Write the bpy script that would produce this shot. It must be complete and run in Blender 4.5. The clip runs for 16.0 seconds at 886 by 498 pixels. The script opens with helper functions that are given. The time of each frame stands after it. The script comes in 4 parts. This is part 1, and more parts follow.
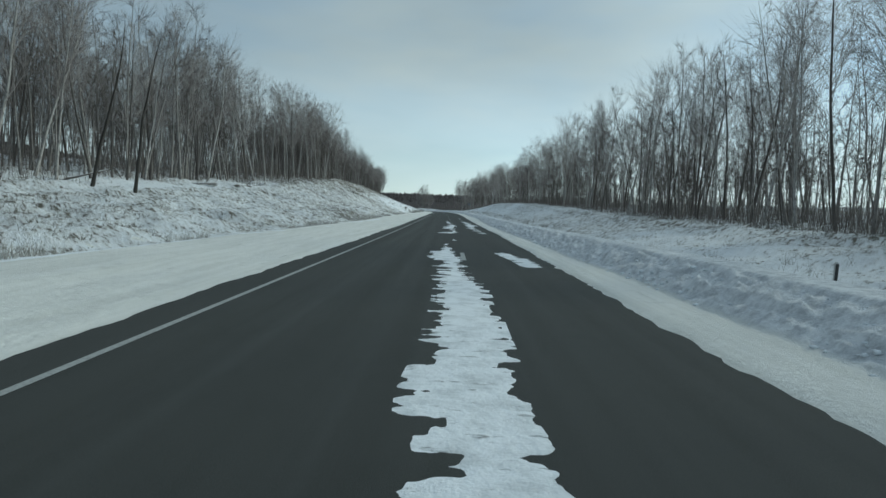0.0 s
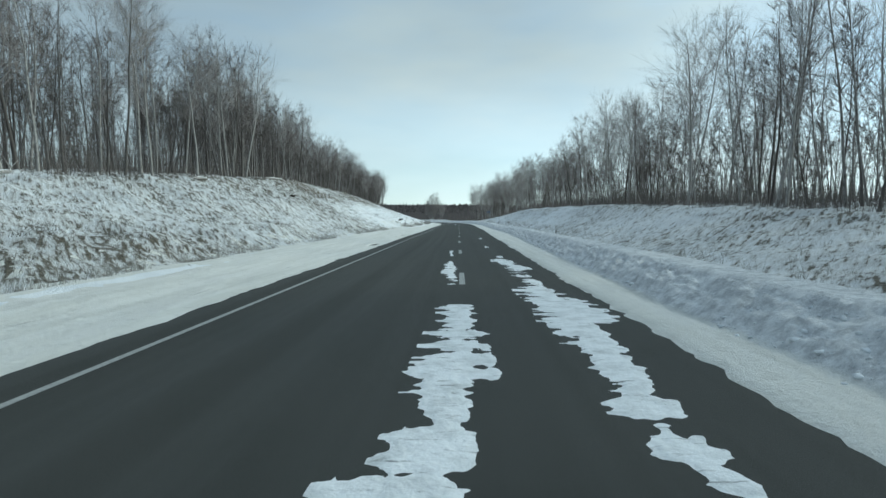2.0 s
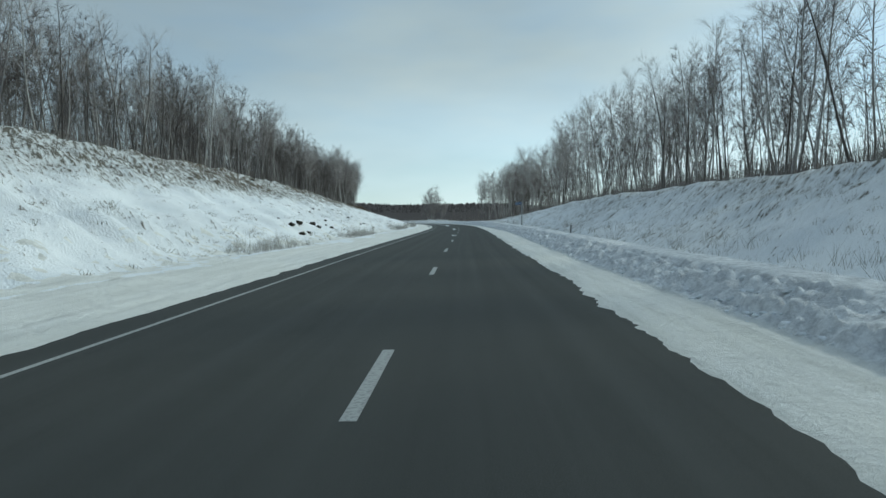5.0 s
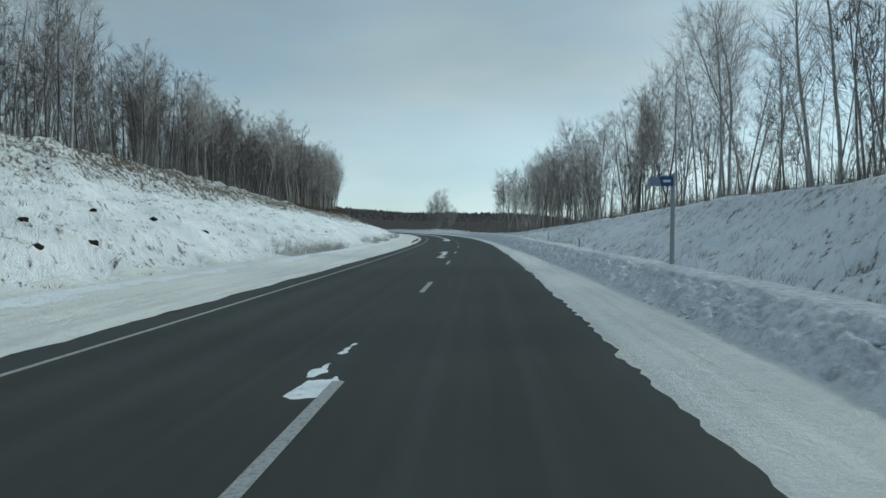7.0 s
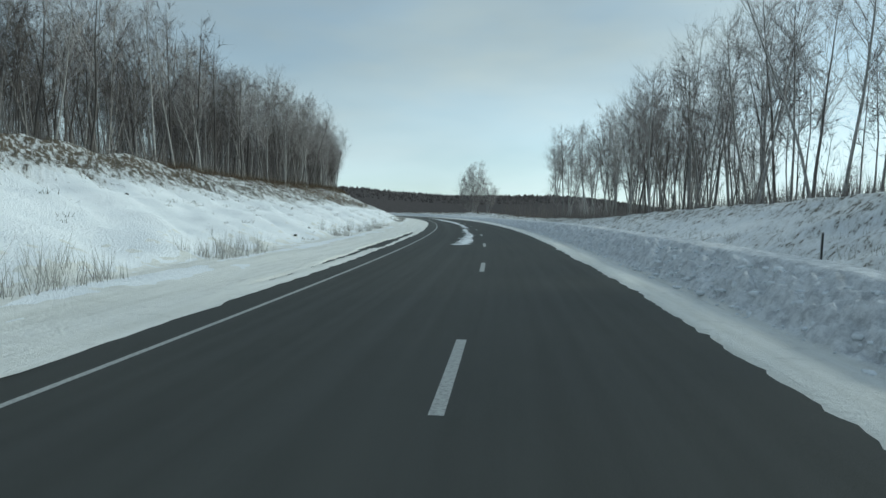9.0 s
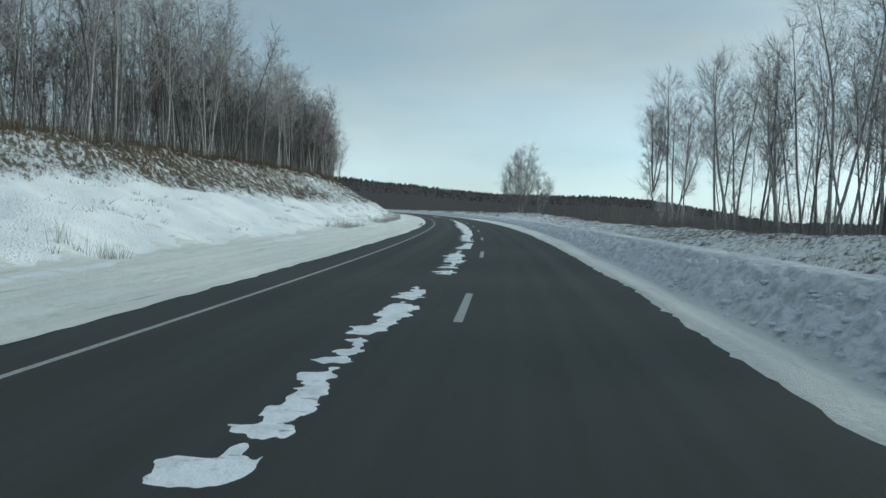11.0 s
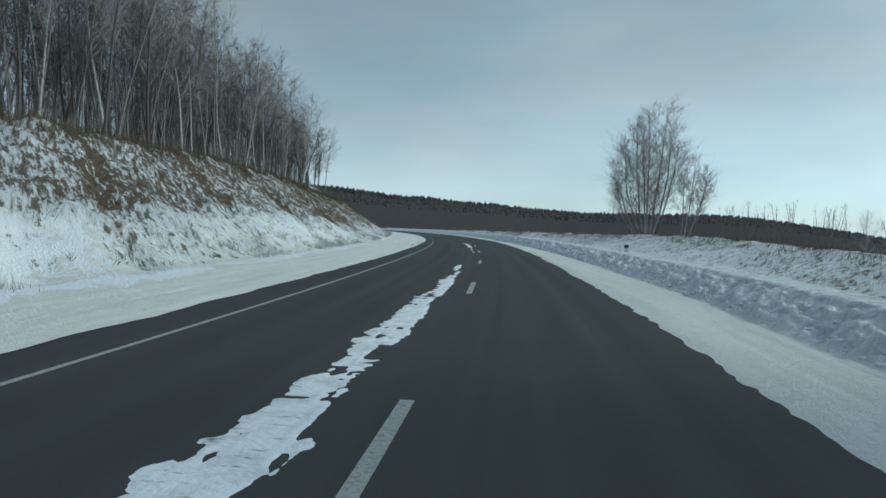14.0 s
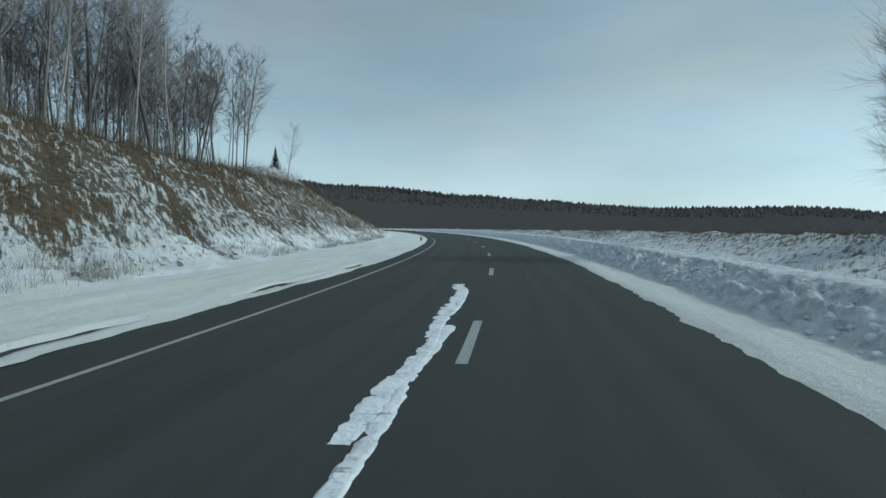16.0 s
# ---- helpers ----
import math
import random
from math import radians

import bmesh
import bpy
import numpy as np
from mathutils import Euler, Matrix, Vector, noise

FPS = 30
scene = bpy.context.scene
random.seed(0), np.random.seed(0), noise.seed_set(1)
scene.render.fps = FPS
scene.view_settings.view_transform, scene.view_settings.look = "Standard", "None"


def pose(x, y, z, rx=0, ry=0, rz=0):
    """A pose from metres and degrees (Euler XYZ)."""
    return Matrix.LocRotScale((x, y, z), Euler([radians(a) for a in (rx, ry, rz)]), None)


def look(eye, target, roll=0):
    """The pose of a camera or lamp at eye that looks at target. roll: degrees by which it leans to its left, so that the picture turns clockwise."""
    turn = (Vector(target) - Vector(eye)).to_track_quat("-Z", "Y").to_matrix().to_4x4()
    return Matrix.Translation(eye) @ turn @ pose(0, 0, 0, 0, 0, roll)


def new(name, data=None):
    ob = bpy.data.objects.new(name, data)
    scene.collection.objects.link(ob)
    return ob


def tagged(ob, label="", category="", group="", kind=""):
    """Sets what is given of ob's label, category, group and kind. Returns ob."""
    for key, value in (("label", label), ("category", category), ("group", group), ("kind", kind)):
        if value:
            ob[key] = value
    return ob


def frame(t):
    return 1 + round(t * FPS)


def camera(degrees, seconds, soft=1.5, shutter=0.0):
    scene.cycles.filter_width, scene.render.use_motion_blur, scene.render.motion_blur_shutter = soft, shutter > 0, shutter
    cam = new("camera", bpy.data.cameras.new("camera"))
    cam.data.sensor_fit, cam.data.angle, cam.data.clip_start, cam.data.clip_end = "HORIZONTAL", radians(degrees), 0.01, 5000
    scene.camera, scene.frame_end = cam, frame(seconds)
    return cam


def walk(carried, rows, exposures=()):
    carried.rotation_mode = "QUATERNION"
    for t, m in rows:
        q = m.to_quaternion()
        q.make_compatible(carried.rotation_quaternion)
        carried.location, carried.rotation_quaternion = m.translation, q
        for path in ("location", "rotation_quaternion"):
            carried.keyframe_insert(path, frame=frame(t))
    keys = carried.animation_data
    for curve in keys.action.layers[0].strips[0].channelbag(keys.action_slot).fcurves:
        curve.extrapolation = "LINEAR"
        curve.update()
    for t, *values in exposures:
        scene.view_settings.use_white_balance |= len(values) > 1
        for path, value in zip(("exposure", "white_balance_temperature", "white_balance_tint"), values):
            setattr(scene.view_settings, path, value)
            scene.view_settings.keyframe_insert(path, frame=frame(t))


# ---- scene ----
cam = camera(69.8, 16.0)
PATH = [
    (0, (-1.593, -0.750, 1.418), (-1.561, 1.246, 1.291), 2.10),
    (0.5, (-1.445, 10.757, 1.453), (-1.426, 12.754, 1.340), 0.80),
    (1, (-0.960, 22.299, 1.436), (-0.954, 24.295, 1.314), 0.92),
    (1.5, (-0.572, 33.964, 1.432), (-0.614, 35.959, 1.291), 0.65),
    (2, (-0.124, 45.493, 1.435), (-0.143, 47.490, 1.340), -0.04),
    (2.5, (0.253, 57.022, 1.453), (0.191, 59.018, 1.341), 0.59),
    (3, (0.745, 68.625, 1.424), (0.647, 70.621, 1.359), 0.35),
    (3.5, (1.101, 80.206, 1.418), (1.019, 82.198, 1.261), -0.48),
    (6, (2.558, 139.469, 1.460), (2.520, 141.467, 1.399), -0.90),
    (6.5, (2.954, 151.558, 1.533), (2.846, 153.551, 1.394), -0.30),
    (7, (3.177, 163.666, 1.579), (3.088, 165.663, 1.513), 0.40),
    (7.5, (3.142, 175.561, 1.554), (3.015, 177.555, 1.452), 0.00),
    (8, (3.093, 187.374, 1.524), (2.954, 189.367, 1.425), -0.50),
    (8.5, (2.926, 198.710, 1.507), (2.761, 200.697, 1.346), -0.60),
    (9, (2.688, 210.358, 1.624), (2.468, 212.343, 1.504), 0.40),
    (11.5, (0.300, 266.034, 1.500), (-0.119, 267.985, 1.367), 1.70),
    (12, (-0.690, 276.717, 1.479), (-1.154, 278.657, 1.331), 1.30),
    (12.5, (-2.065, 287.904, 1.464), (-2.535, 289.843, 1.328), -0.50),
    (13, (-3.705, 298.719, 1.490), (-4.209, 300.655, 1.488), 0.30),
    (13.5, (-5.678, 309.517, 1.479), (-6.217, 311.443, 1.440), 1.20),
    (14, (-7.878, 320.239, 1.483), (-8.513, 322.134, 1.413), 1.50),
    (14.5, (-10.236, 330.959, 1.486), (-10.867, 332.857, 1.483), 1.00),
    (15, (-12.915, 341.776, 1.485), (-13.567, 343.666, 1.430), 0.00),
    (15.5, (-15.799, 352.159, 1.398), (-16.502, 354.029, 1.305), 0.10),
    (16, (-18.767, 362.134, 1.421), (-19.583, 363.959, 1.348), 0.20),
]
walk(cam, [(t, look(eye, target, roll)) for t, eye, target, roll in PATH], [(0, -0.5, 5610, -10), (0.5, -0.24, 5620, -10), (1, -0.2, 5620, -10), (1.5, -0.28, 5600, -10), (2, -0.16, 5590, -10), (3.5, -0.22, 5570, -10), (6, -0.41, 5560, -10), (7, -0.44, 5530, -10), (8.5, -0.34, 5560, -10), (9, -0.3, 5570, -10), (11.5, -0.4, 5520, -10), (14, -0.52, 5400, -10), (16, -0.52, 5350, -10)])

# ---- light ----
SUN_UP, SUN_TURN = 31.0, 72.0  # degrees above the horizon, and to the right of +y
world = bpy.data.worlds.new("world")
scene.world = world
world.use_nodes = True
wn, wl = world.node_tree.nodes, world.node_tree.links
sky = wn.new("ShaderNodeTexSky")
sky.sky_type, sky.sun_disc = "NISHITA", False
sky.sun_elevation, sky.sun_rotation = radians(SUN_UP), radians(SUN_TURN)
sky.air_density, sky.dust_density, sky.ozone_density = 1.0, 0.1, 2.5
veil_coord = wn.new("ShaderNodeTexCoord")
veil_map = wn.new("ShaderNodeMapping")
veil_map.inputs["Scale"].default_value = (1.0, 1.0, 3.2)
veil = wn.new("ShaderNodeTexNoise")
veil.inputs["Scale"].default_value, veil.inputs["Detail"].default_value, veil.inputs["Roughness"].default_value = 2.3, 5.0, 0.5
veil_ramp = wn.new("ShaderNodeMapRange")
veil_ramp.inputs["From Min"].default_value, veil_ramp.inputs["From Max"].default_value = 0.32, 0.68
veil_ramp.inputs["To Min"].default_value, veil_ramp.inputs["To Max"].default_value = 0.58, 1.0
veil_mix = wn.new("ShaderNodeMix")
veil_mix.data_type = "RGBA"
veil_grey = wn.new("ShaderNodeRGBToBW")  # thin high cloud: the sky's own light, paler
veil_tint = wn.new("ShaderNodeMix")
veil_tint.data_type, veil_tint.blend_type = "RGBA", "MULTIPLY"
veil_tint.inputs["Factor"].default_value = 1.0
veil_tint.inputs["B"].default_value = (1.33, 1.34, 1.36, 1)
wl.new(sky.outputs[0], veil_grey.inputs["Color"])
wl.new(veil_grey.outputs[0], veil_tint.inputs["A"])
wl.new(veil_tint.outputs["Result"], veil_mix.inputs["B"])
wl.new(veil_coord.outputs["Generated"], veil_map.inputs["Vector"])
wl.new(veil_map.outputs[0], veil.inputs["Vector"])
wl.new(veil.outputs["Fac"], veil_ramp.inputs["Value"])
wl.new(veil_ramp.outputs[0], veil_mix.inputs["Factor"])
wl.new(sky.outputs[0], veil_mix.inputs["A"])
# uneven thickness of the cloud, and the low haze that dims the bright rim of the sky
banks = wn.new("ShaderNodeTexNoise")
banks.inputs["Scale"].default_value, banks.inputs["Detail"].default_value = 1.5, 4.0
banks_ramp = wn.new("ShaderNodeMapRange")
banks_ramp.inputs["From Min"].default_value, banks_ramp.inputs["From Max"].default_value = 0.3, 0.7
banks_ramp.inputs["To Min"].default_value, banks_ramp.inputs["To Max"].default_value = 0.88, 1.20
split = wn.new("ShaderNodeSeparateXYZ")
rim = wn.new("ShaderNodeMapRange")
rim.inputs["From Min"].default_value, rim.inputs["From Max"].default_value = 0.0, 0.3
rim.inputs["To Min"].default_value, rim.inputs["To Max"].default_value = 0.76, 0.96
aloft = wn.new("ShaderNodeMapRange")
aloft.interpolation_type = "SMOOTHSTEP"
aloft.inputs["From Min"].default_value, aloft.inputs["From Max"].default_value = 0.2, 0.9
aloft.inputs["To Min"].default_value, aloft.inputs["To Max"].default_value = 1.0, 2.3
wl.new(split.outputs["Z"], aloft.inputs["Value"])
wl.new(veil_coord.outputs["Generated"], split.inputs[0])
wl.new(split.outputs["Z"], rim.inputs["Value"])
wl.new(veil_map.outputs[0], banks.inputs["Vector"])
wl.new(banks.outputs["Fac"], banks_ramp.inputs["Value"])
thick_mul = wn.new("ShaderNodeMath")
thick_mul.operation = "MULTIPLY"
wl.new(banks_ramp.outputs[0], thick_mul.inputs[0])
wl.new(rim.outputs[0], thick_mul.inputs[1])
sky_out = wn.new("ShaderNodeVectorMath")
sky_out.operation = "SCALE"
wl.new(veil_mix.outputs["Result"], sky_out.inputs[0])
high_mul = wn.new("ShaderNodeMath")
high_mul.operation = "MULTIPLY"
wl.new(thick_mul.outputs[0], high_mul.inputs[0])
wl.new(aloft.outputs[0], high_mul.inputs[1])
wl.new(high_mul.outputs[0], sky_out.inputs["Scale"])
wl.new(sky_out.outputs[0], wn["Background"].inputs["Color"])
wn["Background"].inputs["Strength"].default_value = 0.15
sun = new("sun", bpy.data.lights.new("sun", "SUN"))
sun.data.energy, sun.data.angle, sun.data.color = 2.3, radians(8.0), (1.0, 0.88, 0.72)
sun.matrix_world = look((0, 0, 60), (-math.sin(radians(SUN_TURN)) * math.cos(radians(SUN_UP)), -math.cos(radians(SUN_TURN)) * math.cos(radians(SUN_UP)), 60 - math.sin(radians(SUN_UP))))


# ---- materials ----
class Nodes:
    """A small builder of node materials."""

    def __init__(self, name, rough=0.8):
        self.m = bpy.data.materials.new(name)
        self.m.use_nodes = True
        self.n, self.l = self.m.node_tree.nodes, self.m.node_tree.links
        self.b = self.n["Principled BSDF"]
        self.b.inputs["Roughness"].default_value = rough

    def put(self, socket, value):
        if isinstance(value, bpy.types.NodeSocket):
            self.l.new(value, socket)
        elif isinstance(value, tuple) and len(value) == 3 and socket.type == "RGBA":
            socket.default_value = (*value, 1)
        else:
            socket.default_value = value

    def attribute(self, name, kind="Vector"):
        a = self.n.new("ShaderNodeAttribute")
        a.attribute_name = name
        return a.outputs[kind]

    def place(self):
        return self.n.new("ShaderNodeTexCoord").outputs["Object"]

    def world_place(self):
        return self.n.new("ShaderNodeNewGeometry").outputs["Position"]

    def scaled(self, vector, scale, turn=0.0):
        m = self.n.new("ShaderNodeMapping")
        self.l.new(vector, m.inputs["Vector"])
        m.inputs["Scale"].default_value = scale
        m.inputs["Rotation"].default_value = (0, 0, radians(turn))
        return m.outputs[0]

    def noise(self, vector, scale, detail=4.0, rough=0.55):
        t = self.n.new("ShaderNodeTexNoise")
        self.l.new(vector, t.inputs["Vector"])
        t.inputs["Scale"].default_value, t.inputs["Detail"].default_value, t.inputs["Roughness"].default_value = scale, detail, rough
        return t.outputs["Fac"]

    def ramp(self, value, a, b, lo=0.0, hi=1.0):
        r = self.n.new("ShaderNodeMapRange")
        r.inputs["From Min"].default_value, r.inputs["From Max"].default_value = a, b
        r.inputs["To Min"].default_value, r.inputs["To Max"].default_value = lo, hi
        self.put(r.inputs["Value"], value)
        return r.outputs[0]

    def math(self, kind, a, b=0.0):
        m = self.n.new("ShaderNodeMath")
        m.operation = kind
        self.put(m.inputs[0], a), self.put(m.inputs[1], b)
        return m.outputs[0]

    def mix(self, fac, a, b):
        m = self.n.new("ShaderNodeMix")
        m.data_type = "RGBA"
        self.put(m.inputs["Factor"], fac), self.put(m.inputs["A"], a), self.put(m.inputs["B"], b)
        return m.outputs["Result"]

    def random(self):
        return self.n.new("ShaderNodeObjectInfo").outputs["Random"]

    def island(self):
        return self.n.new("ShaderNodeNewGeometry").outputs["Random Per Island"]

    def bump(self, height, strength, distance):
        b = self.n.new("ShaderNodeBump")
        b.inputs["Strength"].default_value, b.inputs["Distance"].default_value = strength, distance
        self.l.new(height, b.inputs["Height"])
        self.l.new(b.outputs[0], self.b.inputs["Normal"])

    def colour(self, value):
        self.put(self.b.inputs["Base Color"], value)
        return self


def snow_material(name, clean, dirty, grain, lump, spread=(0.45, 0.75)):
    k = Nodes(name, 0.75)
    p = k.world_place()
    k.colour(k.mix(k.ramp(k.noise(p, 0.8, 5), *spread), clean, dirty))
    h = k.math("ADD", k.math("MULTIPLY", k.noise(p, 9.0, 5), lump), k.math("MULTIPLY", k.noise(p, 60.0, 2), grain))
    k.bump(h, 0.7, 0.05)
    k.b.inputs["Specular IOR Level"].default_value = 0.25
    return k.m


def windrow_material(name):
    """Clean broken snow on the ridge, tyre-worn dirty snow on the flat beside the asphalt, by the cover value."""
    k = Nodes(name, 0.8)
    su, cover, p = k.attribute("su"), k.attribute("cover", "Fac"), k.world_place()
    clean = k.mix(k.ramp(k.noise(p, 4.5, 7, 0.75), 0.42, 0.64), (0.84, 0.855, 0.87), (0.49, 0.505, 0.525))
    along = k.noise(k.scaled(su, (0.10, 2.2, 1)), 1.6, 6, 0.6)
    worn = k.mix(k.ramp(along, 0.40, 0.70), (0.78, 0.78, 0.75), (0.66, 0.66, 0.62))
    worn = k.mix(k.ramp(k.noise(p, 3.4, 7, 0.75), 0.54, 0.70, 0, 0.55), worn, (0.50, 0.50, 0.47))
    worn = k.mix(k.ramp(k.noise(k.scaled(su, (0.16, 3.2, 1)), 1.5, 7, 0.7), 0.62, 0.70, 0, 0.6), worn, (0.22, 0.22, 0.21))
    k.colour(k.mix(cover, clean, worn))
    rough = k.math("MULTIPLY", k.noise(p, 10.0, 6, 0.75), k.ramp(cover, 0, 1, 4.5, 2.4))
    k.bump(k.math("ADD", rough, k.math("MULTIPLY", k.noise(p, 70.0, 2), 0.1)), 0.55, 0.07)
    k.b.inputs["Specular IOR Level"].default_value = 0.2
    return k.m


def road_snow_material():
    """Thin old snow, worn through to grey in small spots and streaks across."""
    k = Nodes("old_road_snow", 0.8)
    su, p = k.attribute("su"), k.world_place()
    c = k.mix(k.ramp(k.noise(p, 3.0, 6, 0.65), 0.45, 0.7), (0.82, 0.84, 0.86), (0.58, 0.60, 0.61))
    c = k.mix(k.ramp(k.noise(k.scaled(su, (5.0, 1.6, 1)), 2.0, 6, 0.7), 0.58, 0.68, 0, 0.85), c, (0.16, 0.165, 0.165))
    k.colour(c)
    k.bump(k.noise(p, 14.0, 5, 0.65), 0.7, 0.03)
    k.b.inputs["Specular IOR Level"].default_value = 0.2
    return k.m


def ground_material():
    """Wind-packed snow through which dry grass and earth show, by the mesh's own cover value."""
    k = Nodes("snowy_grass_bank", 0.85)
    su, cover, p = k.attribute("su"), k.attribute("cover", "Fac"), k.world_place()
    flip = k.n.new("ShaderNodeVectorMath")
    flip.operation = "MULTIPLY"
    fold = k.n.new("ShaderNodeVectorMath")
    fold.operation = "ABSOLUTE"
    k.l.new(su, fold.inputs[0])
    k.l.new(fold.outputs[0], flip.inputs[0])
    flip.inputs[1].default_value = (1, -1, 1)
    lie = k.scaled(flip.outputs[0], (1, 1, 1), -51.8)  # the way in which gullies and flattened grass run down the bank
    streak = k.noise(k.scaled(lie, (0.8, 0.26, 1)), 1.0, 6, 0.66)
    tuft = k.noise(k.scaled(lie, (1.9, 0.42, 1)), 2.5, 7, 0.72)
    field = k.math("ADD", k.math("MULTIPLY", streak, 0.25), k.math("MULTIPLY", tuft, 0.75))
    # the more cover, the lower the level above which grass pokes out
    level = k.math("SUBTRACT", 0.63, k.math("MULTIPLY", cover, 0.24))
    mask = k.ramp(k.math("SUBTRACT", field, level), 0.0, 0.05)
    straw = k.mix(k.noise(p, 1.3, 4), (0.25, 0.232, 0.19), (0.11, 0.10, 0.083))
    straw = k.mix(k.ramp(k.noise(p, 11.0, 3), 0.45, 0.70), straw, (0.045, 0.04, 0.032))
    russet = k.mix(k.ramp(k.noise(p, 6.0, 4), 0.35, 0.7), (0.16, 0.122, 0.078), (0.05, 0.041, 0.031))
    straw = k.mix(k.ramp(cover, 0.56, 0.8), straw, russet)
    snow = k.mix(k.ramp(k.noise(p, 0.6, 5), 0.4, 0.75), (0.84, 0.86, 0.88), (0.74, 0.77, 0.80))
    dull = k.math("MULTIPLY", k.ramp(k.math("SUBTRACT", field, k.math("SUBTRACT", level, 0.10)), 0.0, 0.10, 0.0, 0.52), k.ramp(cover, 0.2, 0.4))
    snow = k.mix(dull, snow, k.mix(k.noise(p, 2.2, 5, 0.65), (0.56, 0.555, 0.53), (0.36, 0.355, 0.335)))
    k.colour(k.mix(mask, snow, straw))
    h = k.math("ADD", k.math("MULTIPLY", tuft, k.ramp(cover, 0.15, 0.5, 0.2, 1.0)), k.math("MULTIPLY", k.noise(p, 16.0, 4), 0.3))
    k.bump(h, 1.0, 0.22)
    k.b.inputs["Specular IOR Level"].default_value = 0.2
    return k.m


def asphalt_material():
    k = Nodes("asphalt", 0.82)
    su, p = k.attribute("su"), k.world_place()
    base = k.mix(k.noise(k.scaled(su, (0.012, 1.1, 1)), 1.0, 5), (0.020, 0.022, 0.020), (0.039, 0.041, 0.037))
    base = k.mix(k.ramp(k.noise(p, 130.0, 2), 0.45, 0.75), base, (0.085, 0.087, 0.082))
    base = k.mix(k.ramp(k.noise(k.scaled(su, (0.5, 1.0, 1)), 1.1, 6, 0.7), 0.5, 0.72, 0, 0.45), base, (0.026, 0.029, 0.025))
    # dry salt film and faint damp stains along the lanes
    film = k.ramp(k.noise(k.scaled(su, (0.008, 0.9, 1)), 1.6, 7, 0.65), 0.42, 0.75, 0.0, 0.5)
    base = k.mix(film, base, (0.072, 0.076, 0.073))
    k.colour(base)
    k.put(k.b.inputs["Roughness"], k.ramp(k.noise(k.scaled(su, (0.01, 0.9, 1)), 1.3, 4), 0.3, 0.7, 0.74, 0.9))
    k.bump(k.noise(p, 180.0, 3), 0.5, 0.01)
    k.b.inputs["Specular IOR Level"].default_value = 0.3
    return k.m


def paint_material():
    k = Nodes("worn_road_paint", 0.7)
    su, p = k.attribute("su"), k.world_place()
    worn = k.ramp(k.noise(p, 22.0, 6, 0.7), 0.45, 0.65)
    k.colour(k.mix(k.math("MULTIPLY", worn, 0.6), (0.36, 0.37, 0.36), (0.09, 0.09, 0.09)))
    k.bump(k.noise(p, 150.0, 3), 0.4, 0.006)
    return k.m


def bark_material(name, pale, dark, source):
    k = Nodes(name, 0.85)
    p = k.place()
    tone = k.island() if source == "island" else k.random()
    plates = k.ramp(k.noise(k.scaled(p, (6.0, 6.0, 1.4)), 2.2, 5, 0.65), 0.50, 0.64)
    marks = k.ramp(k.noise(k.scaled(p, (3.0, 3.0, 22.0)), 1.5, 3), 0.58, 0.66)
    white = k.mix(k.noise(p, 3.0, 3), pale, tuple(c * 0.7 for c in pale))
    black = k.math("MAXIMUM", k.math("MULTIPLY", plates, 0.85), k.math("MULTIPLY", marks, 0.7))
    birch_tone = k.mix(black, white, (0.05, 0.045, 0.04))
    grey_tone = k.mix(k.noise(k.scaled(p, (5, 5, 1)), 3.0, 5), dark, tuple(c * 0.55 for c in dark))
    k.colour(k.mix(k.ramp(tone, 0.6, 0.75), birch_tone, grey_tone))
    k.bump(k.noise(k.scaled(p, (8, 8, 2)), 3.0, 4), 0.5, 0.02)
    return k.m


def twig_material(name, a, b, source):
    k = Nodes(name, 0.9)
    tone = k.island() if source == "island" else k.random()
    k.colour(k.mix(tone, a, b))
    k.b.inputs["Specular IOR Level"].default_value = 0.0
    return k.m


def plain_material(name, a, b, rough, scale):
    k = Nodes(name, rough)
    k.colour(k.mix(k.noise(k.place(), scale, 5), a, b))
    if rough > 0.9:
        k.b.inputs["Specular IOR Level"].default_value = 0.0
    return k.m


GROUND = ground_material()
ASPHALT = asphalt_material()
PAINT = paint_material()
PACKED = windrow_material("packed_shoulder_snow")
BERM = windrow_material("ploughed_snow")
CHUNK = snow_material("broken_snow", (0.78, 0.81, 0.84), (0.60, 0.63, 0.66), 0.3, 0.4)
ICE = road_snow_material()
BARK = bark_material("birch_bark", (0.46, 0.445, 0.425), (0.13, 0.118, 0.108), "object")
BARK_DARK = bark_material("dead_bark", (0.05, 0.045, 0.04), (0.04, 0.036, 0.032), "object")
BARK_FAR = bark_material("far_birch_bark", (0.33, 0.315, 0.30), (0.10, 0.09, 0.083), "island")
TWIG = twig_material("birch_twigs", (0.25, 0.228, 0.218), (0.40, 0.375, 0.36), "object")
TWIG_FAR = twig_material("far_birch_twigs", (0.11, 0.097, 0.09), (0.215, 0.194, 0.185), "island")
BRUSH = twig_material("brushwood", (0.13, 0.117, 0.108), (0.24, 0.218, 0.205), "island")
FROSTED = twig_material("frosted_grass_blades", (0.50, 0.49, 0.465), (0.24, 0.232, 0.21), "island")
GRASS = twig_material("dry_grass_blades", (0.33, 0.318, 0.28), (0.15, 0.142, 0.12), "island")
NEEDLES = twig_material("spruce_needles", (0.02, 0.035, 0.02), (0.035, 0.05, 0.03), "island")
HILL = plain_material("far_forest_floor", (0.058, 0.053, 0.053), (0.105, 0.097, 0.096), 0.95, 0.16)
# bare-forest grey-brown, with some distance haze lightened into the base colour
HAZED_FAR_TREES = twig_material("hazed_far_forest", (0.055, 0.05, 0.05), (0.11, 0.101, 0.099), "island")
